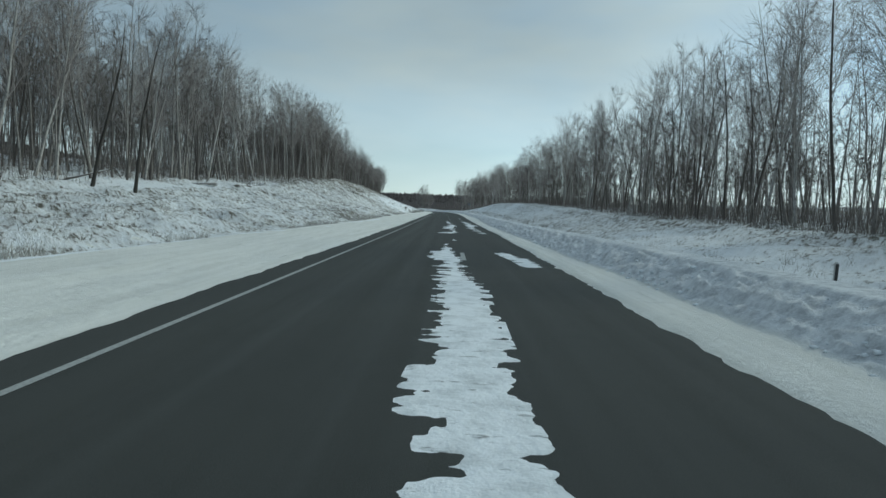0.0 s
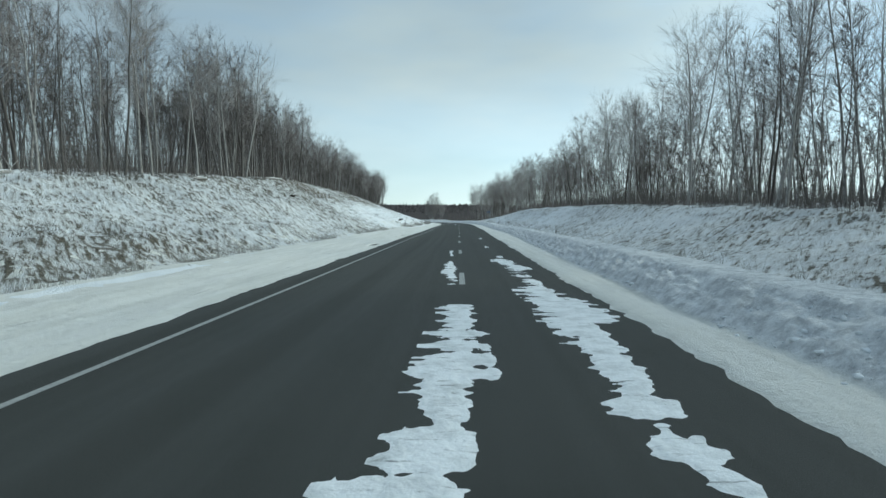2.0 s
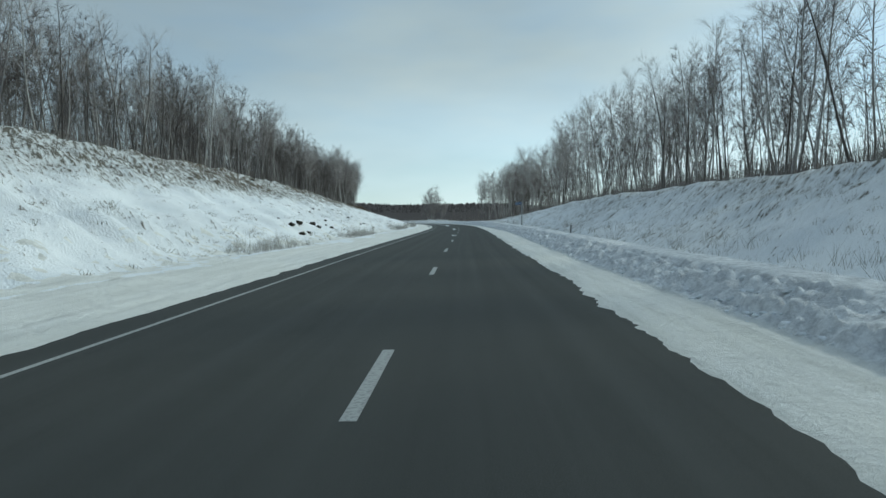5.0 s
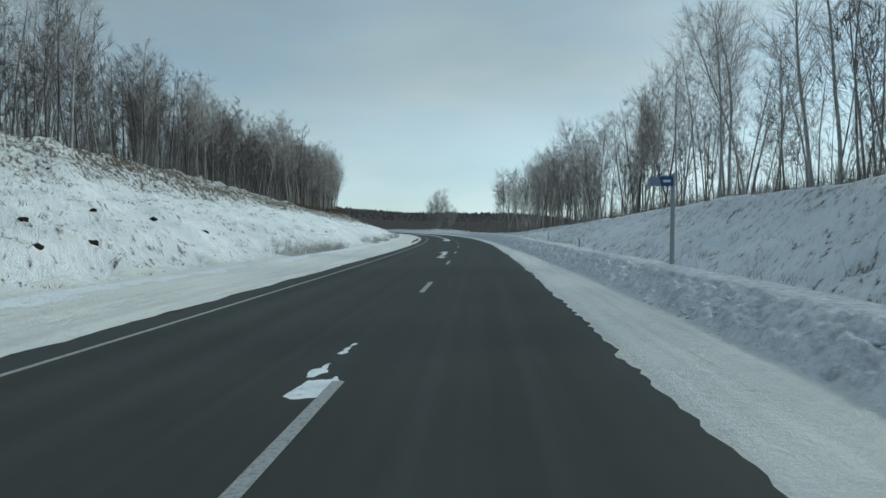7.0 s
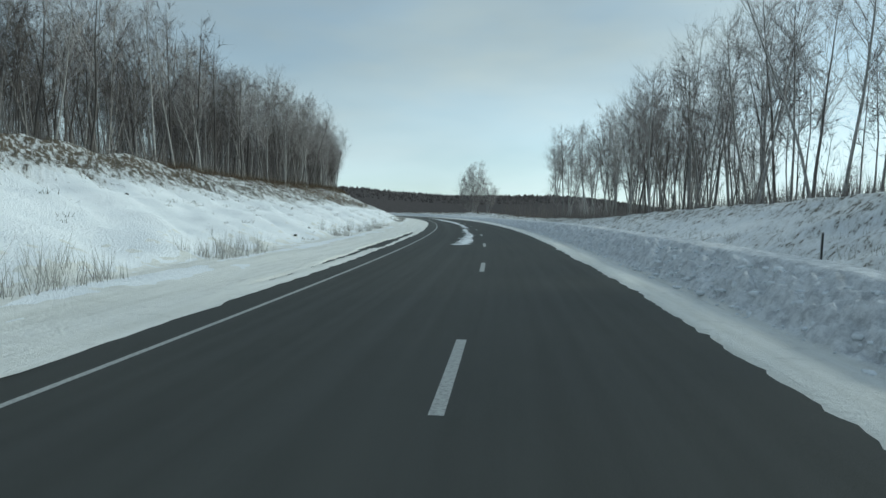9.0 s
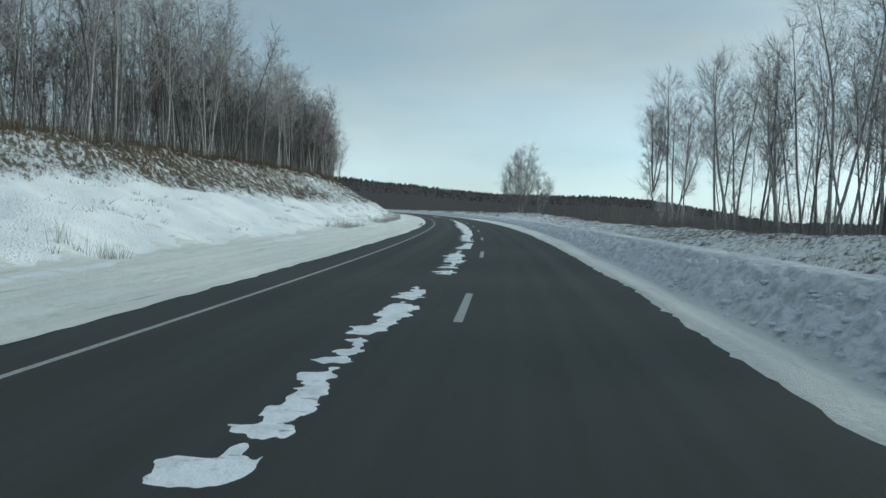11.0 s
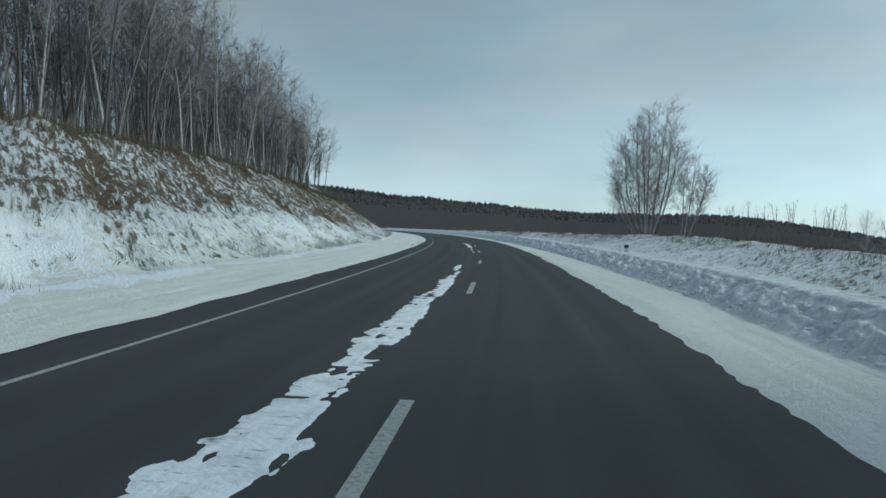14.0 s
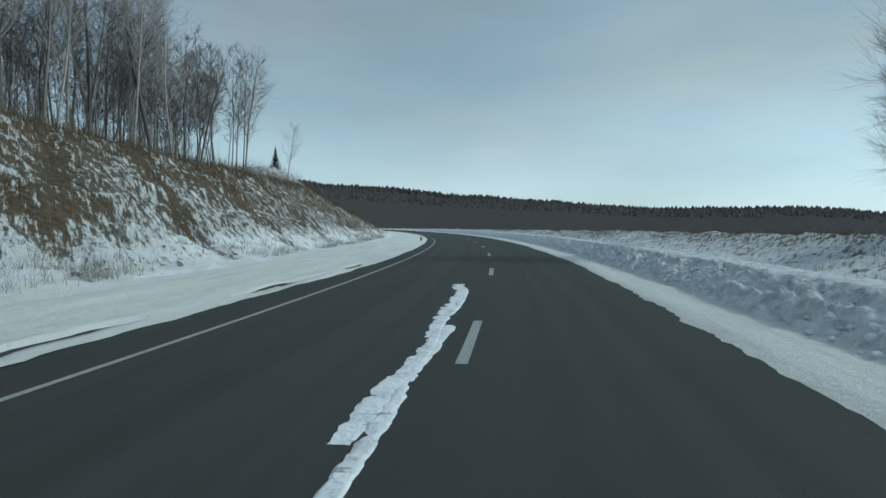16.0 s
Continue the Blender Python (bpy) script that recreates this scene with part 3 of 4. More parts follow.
# leftover snow on the asphalt: start, end, middle and half width at the start, the same at the end, share covered
PATCHES = [
    (-8.0, 12.0, -0.15, 0.5, -0.28, 0.45, 0.97), (11.5, 20.4, -0.28, 0.46, -0.5, 0.3, 0.8), (17.0, 20.0, -0.62, 0.4, -0.6, 0.42, 0.95), (20.0, 22.6, -0.6, 0.25, -0.5, 0.2, 0.8), (24.0, 24.8, -0.5, 0.1, -0.5, 0.1, 0.7), (27.8, 28.8, -0.2, 0.12, -0.2, 0.12, 0.5),
    (15.7, 18.0, 1.68, 0.28, 1.6, 0.33, 0.95), (17.6, 20.3, 1.6, 0.34, 1.38, 0.25, 0.97), (36.3, 38.0, -0.4, 0.55, -0.35, 0.45, 0.92), (37.8, 40.2, -0.1, 0.14, -0.05, 0.1, 0.7), (37.4, 38.3, 1.58, 0.28, 1.58, 0.25, 0.9), (42.2, 43.0, -0.25, 0.3, -0.25, 0.26, 0.65), (41.2, 42.2, 1.47, 0.3, 1.45, 0.26, 0.9),
    (44.8, 48.8, -0.33, 0.5, -0.35, 0.46, 0.9), (48.4, 51.6, -0.28, 0.32, -0.2, 0.3, 0.88), (51.4, 53.5, -0.12, 0.42, -0.12, 0.38, 0.97), (53.4, 55.7, -0.1, 0.2, -0.1, 0.36, 0.9),
    (45.3, 47.3, 1.42, 0.38, 1.2, 0.3, 0.9), (47.6, 53.0, 1.42, 0.32, 1.45, 0.32, 0.68), (52.6, 54.6, 1.5, 0.34, 1.5, 0.38, 0.92), (54.6, 58.6, 1.68, 0.58, 1.5, 0.42, 0.9), (58.4, 66.8, 1.66, 0.3, 1.45, 0.32, 0.62), (63.6, 65.0, 1.65, 0.3, 1.6, 0.25, 0.85), (65.8, 67.8, 1.5, 0.4, 1.3, 0.3, 0.9), (69.0, 69.6, 1.5, 0.14, 1.5, 0.14, 0.7),
    (59.6, 66.6, -0.2, 0.14, -0.34, 0.12, 0.8), (62.4, 65.4, -0.42, 0.12, -0.36, 0.12, 0.75), (70.1, 74.0, -0.36, 0.09, -0.33, 0.09, 0.92), (77.5, 78.4, 1.3, 0.16, 1.28, 0.14, 0.6),
    (90.6, 92.2, 1.55, 0.2, 1.5, 0.13, 0.5), (178.3, 179.3, -0.2, 0.22, -0.1, 0.2, 0.85), (179.2, 181.0, -0.36, 0.12, -0.3, 0.1, 0.7),
    (206.3, 214.5, -0.6, 0.36, -0.68, 0.32, 0.55), (213.6, 215.2, -0.75, 0.25, -0.65, 0.22, 0.4), (250.0, 258.0, -1.1, 0.5, -0.9, 0.45, 0.75), (258.0, 276.0, -0.85, 0.4, -1.0, 0.3, 0.6),
    (279.0, 285.5, -0.78, 0.3, -0.8, 0.42, 0.72), (284.0, 289.0, -0.75, 0.45, -0.75, 0.3, 0.5), (289.0, 292.5, -0.78, 0.42, -0.65, 0.25, 0.88),
    (294.5, 302.0, -0.74, 0.42, -0.8, 0.4, 0.68), (301.0, 307.0, -0.78, 0.42, -0.75, 0.42, 0.7), (306.0, 318.0, -0.8, 0.4, -0.95, 0.55, 0.85), (317.0, 330.0, -1.0, 0.62, -1.0, 0.55, 0.88),
    (329.5, 338.0, -0.95, 0.5, -0.85, 0.35, 0.82), (337.5, 348.5, -0.85, 0.36, -0.75, 0.22, 0.78), (347.5, 350.6, -0.8, 0.16, -0.68, 0.12, 0.75), (351.5, 354.2, -0.75, 0.2, -0.68, 0.16, 0.6),
    (367.5, 368.6, -0.42, 0.12, -0.4, 0.12, 0.6), (371.2, 372.4, -0.45, 0.1, -0.42, 0.1, 0.6), (374.0, 387.0, -0.45, 0.1, -0.52, 0.1, 0.72),
    (377.2, 381.5, -0.5, 0.17, -0.48, 0.17, 0.9), (381.2, 388.0, -0.52, 0.16, -0.68, 0.18, 0.8),
]
def pieces(mask, least=14):
    """The connected parts of a mask, without the smallest; parts a cell apart count as one."""
    left, found = mask.copy(), []
    while left.any():
        seen = np.zeros_like(mask)
        todo = [tuple(np.argwhere(left)[0])]
        while todo:
            i, j = todo.pop()
            if 0 <= i < mask.shape[0] and 0 <= j < mask.shape[1] and left[i, j]:
                left[i, j], seen[i, j] = False, True
                todo += [(i + a, j + b) for a in (-2, -1, 0, 1, 2) for b in (-2, -1, 0, 1, 2)]
        if seen.sum() >= least:
            found.append(seen)
    return found


for n, (s0, s1, m0, w0, m1, w1, share) in enumerate(PATCHES):
    S, V = np.meshgrid(np.arange(s0 - 0.4, s1 + 0.41, 0.055), np.linspace(-1.5, 1.5, 37), indexing="ij")
    f = np.clip((S - s0) / (s1 - s0), 0, 1)
    late = step(270, 300, s0)  # the long strip between the lanes: a solid core with streaked edges
    mid, half = m0 + (m1 - m0) * f + 0.08 * vnoise(S * 0.5, 0, 40 + n), (0.74 - 0.06 * late) * (w0 + (w1 - w0) * f)
    U = mid + V * half
    inside = 1 - np.abs(V) ** (1.5 + 1.0 * late) - np.clip((s0 - S) / 0.4, 0, 1) - np.clip((S - s1) / 0.4, 0, 1)
    field = inside * 0.9 + (0.42 - 0.2 * late) * fbm(S * 0.7, U * 2.2 + n, 60 + n, 3) + (0.55 + 0.5 * step(0.3, -0.6, V)) * fbm(S * 5.0, U * 0.7, 90 + n, 4) + late * 0.9 * step(0.25, -0.5, V) * fbm(S * 2.2, U * 0.9, 210 + n, 2) + (0.4 + 0.35 * late) * fbm(S * 0.6, U * 7.0, 130 + n, 3) + 0.3 * fbm(S * 6.0, U * 9.0, 170 + n, 2) + (share - 0.86) * 1.9
    Z = np.clip(field, -0.25, 0.8) * (0.007 + 0.002 * (n % 5))  # dips under the asphalt at its rim
    for piece in pieces(field > 0.0):
        tagged(sheet("snow_patch", S, U, Z, ICE, keep=piece), "thin ragged patch of old snow on the asphalt", "snow", "snow patches on the road")


# ---- grass and brush ----
def blades(name, s, u, tall, per, wide, lean, material, rng, label, category, spread=0.12, way=None):
    """Tufts of narrow three-sided blades standing on the land, as one mesh."""
    n = len(s)
    x, y = on_road(s, u)
    z = height(s, u) - 0.03
    base = np.repeat(np.stack([x, y, z], -1), per, 0) + np.c_[rng.normal(0, spread, (n * per, 2)), np.zeros(n * per)]
    h = np.repeat(tall, per) * rng.uniform(0.55, 1.15, n * per)
    a = rng.uniform(0, 6.283, n * per) if way is None else rng.normal(way, 0.45, n * per)
    tip = base + np.stack([np.cos(a) * h * lean * rng.random(n * per), np.sin(a) * h * lean * rng.random(n * per), h], -1)
    w = wide * rng.uniform(0.6, 1.4, n * per)
    corners = [base + np.stack([np.cos(a + k) * w, np.sin(a + k) * w, 0 * w], -1) for k in (0, 2.094, 4.189)]
    v = np.stack([*corners, tip], 1).reshape(-1, 3)
    i = np.arange(n * per)[:, None] * 4
    f = np.concatenate([i + np.array([[0, 1, 3]]), i + np.array([[1, 2, 3]]), i + np.array([[2, 0, 3]])])
    return tagged(new(name, fast_mesh(name, v, f, material, False)), label, category, kind="stuff")


rng = np.random.default_rng(12)
n = 5200
s = rng.uniform(-10, 440, n)
s = s[(fbm(s * 0.2, 0, 51, 3) > -0.05)]
u = -(LEFT_FOOT(s) + 0.35 + (1.4 + 1.6 * np.clip(fbm(s * 0.3, 0, 53, 2), 0, 1)) * rng.random(len(s)) ** 1.5)
blades("dry_grass", s, u, rng.uniform(0.3, 1.0, len(s)) * lerp(s, [(-10, 0.5), (140, 0.52), (175, 0.85), (200, 1.0), (275, 1.0), (300, 0.6), (440, 0.5)]), 9, 0.006, 0.55, FROSTED, rng, "tall frosted dry grass at the foot of the snowy bank", "grass", 0.10)
n = 24000
s = rng.uniform(-10, 455, n)
t = rng.random(n)
u = -(LEFT_FOOT(s) + 1 + t * (LEFT_U(s) - LEFT_FOOT(s)))
ok = rng.random(n) < grass_cover(s, u) * 1.1 * (0.45 + 0.75 * fbm(s * 0.5, u * 0.5, 52, 2))
blades("bank_grass", s[ok], u[ok], rng.uniform(0.08, 0.28, ok.sum()), 9, 0.010, 2.4, GRASS, rng, "flattened dry grass tufts in the snow of the sunlit bank", "grass", 0.15, -0.9)
n = 11000
s = rng.uniform(-5, 520, n)
u = BERM_U(s) + 2.0 + rng.random(n) * (RIGHT_U(s) + 2 - BERM_U(s) - 2.0)
ok = rng.random(n) < np.where(u < BERM_U(s) + 4.2, 0.6, 0.28) + 0.12 * step(240, 320, s)
tall = np.where(u < BERM_U(s) + 4.2, rng.uniform(0.2, 0.7, n), rng.uniform(0.12, 0.4, n))
blades("ditch_grass", s[ok], u[ok], tall[ok], 9, 0.006, 0.8, FROSTED, rng, "thin dry grass standing in the shaded ditch snow", "grass", 0.14)
# twiggy undergrowth along the edge of the wood
n = 6500
s = np.r_[rng.uniform(-20, 470, n), rng.uniform(-20, 348, n)]
side = np.r_[-np.ones(n), np.ones(n)]
back_off = rng.random(2 * n) ** 1.4 * np.where(side < 0, 26, 14)
u = side * (np.where(side < 0, LEFT_U(s), RIGHT_U(s)) + 0.8 + np.where((s < 75) & (side < 0), 5, 0) + back_off)
tall = np.where(back_off < 2.5, rng.uniform(0.4, 1.8, 2 * n), np.where(side < 0, rng.uniform(1.0, 6.0, 2 * n), rng.uniform(1.0, 3.2, 2 * n)))
tall = tall * np.where((side < 0) & (s > 428), 0.3, 1.0)
blades("undergrowth", s, u, tall, 6, 0.011, 0.35, BRUSH, rng, "bare brown brushwood and saplings under the birches", "brushwood", 0.55)
n = 2600
s = np.r_[rng.uniform(262, 455, n), rng.uniform(320, 520, n // 2)]
side = np.r_[-np.ones(n), np.ones(n // 2)]
u = side * (np.where(side < 0, LEFT_U(s), RIGHT_U(s)) + rng.normal(0.2, 1.0, len(s)))
blades("crest_brush", s, u, np.where(side < 0, rng.uniform(0.25, 0.9, len(s)), rng.uniform(0.15, 0.45, len(s))), 10, 0.010, 0.7, twig_material("russet_brush", (0.17, 0.132, 0.09), (0.10, 0.08, 0.058), "island"), rng, "russet dry weeds along the crest of the bank", "weeds", 0.25)


# ---- trees ----
def rings(points, radii, sides):
    """One tapered tube through points: vertices and quads."""
    points = np.asarray(points, float)
    d = np.gradient(points, axis=0)
    d /= np.linalg.norm(d, axis=1, keepdims=True) + 1e-9
    ref = np.where(np.abs(d[:, 2:3]) < 0.9, [[0, 0, 1.0]], [[1.0, 0, 0]])
    a = np.cross(d, ref)
    a /= np.linalg.norm(a, axis=1, keepdims=True)
    b = np.cross(d, a)
    w = 2 * math.pi * np.arange(sides) / sides
    v = points[:, None] + np.asarray(radii)[:, None, None] * (np.cos(w)[None, :, None] * a[:, None] + np.sin(w)[None, :, None] * b[:, None])
    i = np.arange(len(points) - 1)[:, None] * sides + np.arange(sides)
    j = np.arange(len(points) - 1)[:, None] * sides + (np.arange(sides) + 1) % sides
    return v.reshape(-1, 3), np.stack([i, j, j + sides, i + sides], -1).reshape(-1, 4)


class Wood:
    """Collects tubes and joins them into one mesh."""

    def __init__(self):
        self.v, self.f, self.points, self.n = [], [], [], 0

    def tube(self, points, radii, sides):
        v, f = rings(points, radii, sides)
        self.v.append(v), self.f.append(f + self.n)
        self.n += len(v)

    def sprays(self, starts, ends, radius):
        """The finest twigs: one sliver each."""
        starts, ends = np.asarray(starts), np.asarray(ends)
        d = np.cross(ends - starts, np.stack([np.sin(37.0 * starts[:, 0]), np.cos(53.0 * starts[:, 1]), np.sin(71.0 * starts[:, 2] + 1)], -1))
        d *= np.broadcast_to(radius, len(starts))[:, None] / (np.linalg.norm(d, axis=1, keepdims=True) + 1e-9)
        self.v.append(np.stack([starts - d, starts + d, ends], 1).reshape(-1, 3))
        self.points.append(np.arange(len(starts) * 3).reshape(-1, 3) + self.n)
        self.n += 3 * len(starts)

    def twigs(self, starts, ends, radius):
        """Many three-sided twigs at once, each tapering to a point."""
        starts, ends = np.asarray(starts), np.asarray(ends)
        d = ends - starts
        d /= np.linalg.norm(d, axis=1, keepdims=True) + 1e-9
        a = np.cross(d, [0.31, 0.87, 0.38])
        a /= np.linalg.norm(a, axis=1, keepdims=True) + 1e-9
        b = np.cross(d, a)
        r = np.broadcast_to(radius, len(starts))[:, None]
        low = [starts + r * (math.cos(w) * a + math.sin(w) * b) for w in (0, 2.094, 4.189)]
        v = np.stack([*low, ends], 1).reshape(-1, 3)
        i = np.arange(len(starts))[:, None] * 4 + self.n
        self.v.append(v)
        self.points.append(np.concatenate([i + np.array([[k, (k + 1) % 3, 3]]) for k in range(3)]))
        self.n += len(v)

    def mesh(self, name, material):
        faces = [np.concatenate(self.f)] if self.f else []
        if self.points:
            quads = faces[0] if faces else np.zeros((0, 4), int)
            faces = [np.concatenate([quads[:, [0, 1, 2]], quads[:, [0, 2, 3]], *self.points])]
        return fast_mesh(name, np.concatenate(self.v), faces[0], material)


def birch(trunk, crown, rng, tall, foot=(0, 0, 0), lean=(0, 0), thick=0.0075, low=0.34, limbs=26, reach=0.20, sub=5, fine=4, steep=1.6, sides=6, twig=0.0095, n=11, upright=0.96):
    """One stem with its limbs, branches and twigs, added to two Woods."""
    d = np.array([lean[0], lean[1], 1.0]) + np.r_[rng.normal(0, 0.04, 2), 0]
    pts = [np.array(foot, float)]
    for i in range(n):
        d = d + np.r_[rng.normal(0, 0.04, 2), 0]
        d[:2] *= upright
        pts.append(pts[-1] + d / np.linalg.norm(d) * tall / n)
    pts = np.array(pts)
    f = np.linspace(0, 1, n + 1)
    rad = thick * tall * (1 - f) ** 0.75 + 0.008
    rad[0] *= 1.3
    trunk.tube(pts, rad, sides)
    at = lambda g: np.stack([np.interp(g, f, pts[:, c]) for c in range(3)], -1)
    twig_a, twig_b, twig_r, fine_a, fine_b = [], [], [], [], []
    for i in range(limbs):
        g = low + (0.97 - low) * ((i + rng.random()) / limbs)
        a = rng.uniform(0, 6.283)
        length = tall * (0.045 + reach * (1 - g) ** 0.7 * step(low - 0.12, low + 0.2, g)) * rng.uniform(0.65, 1.3)
        out = np.array([math.cos(a), math.sin(a), 0])
        up = steep * rng.uniform(0.7, 1.3)
        p0 = at(g)
        p1 = p0 + (out + np.array([0, 0, up])) / math.hypot(1, up) * length * 0.40
        p2 = p1 + (out * 0.9 + np.array([0, 0, up * 1.15]) + rng.normal(0, 0.15, 3)) / math.hypot(1, up) * length * 0.35
        p3 = p2 + (out + np.array([0, 0, up * 0.6]) + rng.normal(0, 0.25, 3)) / math.hypot(1, up) * length * 0.35
        r = 0.35 * (thick * tall * (1 - g) ** 0.75 + 0.012)
        if sides > 4:
            crown.tube([p0, p1, p2, p3], [r, r * 0.7, r * 0.45, 0.006], 3)
        else:
            twig_a.append(p0), twig_b.append(p3), twig_r.append(r)
        limb = np.array([p0, p1, p2, p3])
        h = rng.uniform(0.15, 1.0, sub)
        q = np.stack([np.interp(h, (0, 0.36, 0.68, 1), limb[:, c]) for c in range(3)], -1)
        e = rng.normal(0, 0.55, (sub, 3)) + out * 0.6 + np.array([0, 0, 0.9])
        e /= np.linalg.norm(e, axis=1, keepdims=True)
        l2 = length * rng.uniform(0.3, 0.55, (sub, 1))
        twig_a.extend(q), twig_b.extend(q + e * l2), twig_r.extend([twig] * sub)
        if fine:
            e, q, l2 = np.repeat(e, fine, 0), np.repeat(q, fine, 0), np.repeat(l2, fine, 0)
            c0 = q + e * l2 * rng.uniform(0.1, 1.0, (len(q), 1))
            e2 = e * 1.2 + rng.normal(0, 0.36, (len(q), 3)) + np.array([0, 0, 0.35]) - np.array([0, 0, 0.6]) * rng.random((len(q), 1))
            fine_a.append(c0), fine_b.append(c0 + e2 / np.linalg.norm(e2, axis=1, keepdims=True) * l2 * rng.uniform(0.9, 2.1, (len(q), 1)))
    if fine_a:
        crown.sprays(np.concatenate(fine_a), np.concatenate(fine_b), twig * 0.5)
    if twig_a:
        (crown.twigs if sides > 4 else crown.sprays)(twig_a, twig_b, np.array(twig_r))


rng = np.random.default_rng(7)
KINDS = []
for i in range(10):
    trunk, crown = Wood(), Wood()
    old = i % 3 == 0
    birch(trunk, crown, rng, 14.0, lean=rng.normal(0, 0.09, 2), thick=0.0082 if old else 0.0062, low=rng.uniform(0.28, 0.48), limbs=30 if old else 26, reach=0.31 if old else 0.25, sub=8, fine=6, steep=1.35, twig=0.0105)
    KINDS.append((trunk.mesh("trunk", BARK), crown.mesh("crown", TWIG)))


def road_place(x, y):
    """Length along the road and distance to its right of a place."""
    i = int(np.argmin((LX - x) ** 2 + (LY - y) ** 2))
    return float(LS[i]), float((x - LX[i]) * math.cos(LA[i]) - (y - LY[i]) * math.sin(LA[i]))


def stand(name, x, y, z, meshes, size, turn, label, category, group=""):
    t = new(name)
    t.matrix_world = pose(float(x), float(y), float(z) - 0.12, 0, 0, turn) @ Matrix.Scale(size, 4)
    for part_name, me in meshes:
        new(part_name, me).parent = t
    return tagged(t, label, category, group)


def edge_of_wood(s, side):
    """Distance from the road's centre at which the trees begin."""
    if side < 0:
        return LEFT_U(s) + 0.6 + 5.5 * (1 - step(60, 95, s))
    return RIGHT_U(s) + 1.2 + 3.5 * step(280, 320, s)


def tree_size(s, side):
    """Trees grow lower towards the ends of the woods."""
    if side < 0:
        return lerp(s, [(-20, 1.2), (60, 1.2), (100, 1.02), (140, 0.77), (200, 0.72), (240, 0.78), (300, 0.92), (380, 0.95), (405, 0.86), (425, 0.72), (455, 0.6)])
    return lerp(s, [(-20, 1.02), (60, 1.02), (95, 0.85), (120, 0.77), (160, 0.74), (200, 0.77), (255, 0.95), (290, 1.08), (330, 1.08), (345, 0.95)])


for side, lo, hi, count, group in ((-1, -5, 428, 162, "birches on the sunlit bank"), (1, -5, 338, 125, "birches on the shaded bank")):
    for i in range(count):
        s = lo + (hi - lo) * (i + rng.random()) / count
        u = side * (edge_of_wood(s, side) + 5.5 * rng.random() ** 1.6)
        x, y = on_road(s, u)
        kind = int(rng.integers(10))
        label = "bare winter birch with a pale speckled trunk and fine grey twigs" if side < 0 else "bare winter birch with a slim trunk standing against the light"
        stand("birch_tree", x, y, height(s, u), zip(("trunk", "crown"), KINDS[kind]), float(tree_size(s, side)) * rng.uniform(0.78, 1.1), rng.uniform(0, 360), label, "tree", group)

# the wood behind them, as two meshes: stems and twigs
stems, boughs = Wood(), Wood()
for side, lo, hi, count, deep in ((-1, -25, 428, 600, 26), (-1, -10, 110, 170, 30), (-1, 110, 300, 640, 18), (-1, 300, 428, 330, 22), (-1, 355, 428, 160, 16), (1, -25, 322, 430, 14), (-1, 0, 75, 130, 30)):
    for i in range(count):
        s = rng.uniform(lo, hi)
        u = side * (edge_of_wood(s, side) + 1.5 + deep * rng.random() ** 1.3)
        x, y = on_road(s, u)
        birch(stems, boughs, rng, 14.0 * float(tree_size(s, side)) * rng.uniform(0.6, 1.1), (float(x), float(y), float(height(s, u)) - 0.2), rng.normal(0, 0.09, 2), 0.0062, rng.uniform(0.2, 0.4), 14, 0.2, 6, 5, 1.6, 4, 0.017, 6)
# the depth of the wood
for side, lo, hi, count in ((-1, -60, 415, 620), (-1, -40, 130, 300), (1, -60, 150, 420), (1, 150, 250, 60)):
    for i in range(count):
        s = rng.uniform(lo, hi)
        u = side * (edge_of_wood(s, side) + (24 if side < 0 else 16) + 34 * rng.random())
        x, y = on_road(s, u)
        birch(stems, boughs, rng, 13.5 * float(tree_size(s, side)) * rng.uniform(0.75, 1.05), (float(x), float(y), float(height(s, u)) - 0.2), rng.normal(0, 0.07, 2), 0.0066, 0.2, 10, 0.2, 4, 5, 1.5, 3, 0.026, 4)
# low young growth between the stems
for side, lo, hi, count in ((-1, -20, 421, 520), (1, -20, 335, 210), (1, -20, 140, 240)):
    for i in range(count):
        s = rng.uniform(lo, hi)
        u = side * (edge_of_wood(s, side) + 0.5 + 16 * rng.random())
        x, y = on_road(s, u)
        birch(stems, boughs, rng, rng.uniform(3.0, 7.5), (float(x), float(y), float(height(s, u)) - 0.2), rng.normal(0, 0.14, 2), 0.006, 0.1, 10, 0.22, 3, 7, 1.9, 3, 0.011, 4)
tagged(new("birch_stems", stems.mesh("birch_stems", BARK_FAR)), "dense pale stems of the birch wood on both banks", "trees", kind="stuff")
tagged(new("birch_boughs", boughs.mesh("birch_boughs", TWIG_FAR)), "bare grey-brown boughs of the birch wood on both banks", "trees", kind="stuff")


def special_tree(stems_list, seed, **more):
    """Several stems from one foot: a trunk mesh for each stem and one crown."""
    g = np.random.default_rng(seed)
    crown, meshes = Wood(), []
    for x, y, tall, lx, ly, *z in stems_list:
        trunk = Wood()
        birch(trunk, crown, g, tall, (x, y, *z) if z else (x, y, 0), (lx, ly), **more)
        meshes.append(("trunk", trunk.mesh("trunk", BARK)))
    return [*meshes, ("crown", crown.mesh("crown", TWIG))]


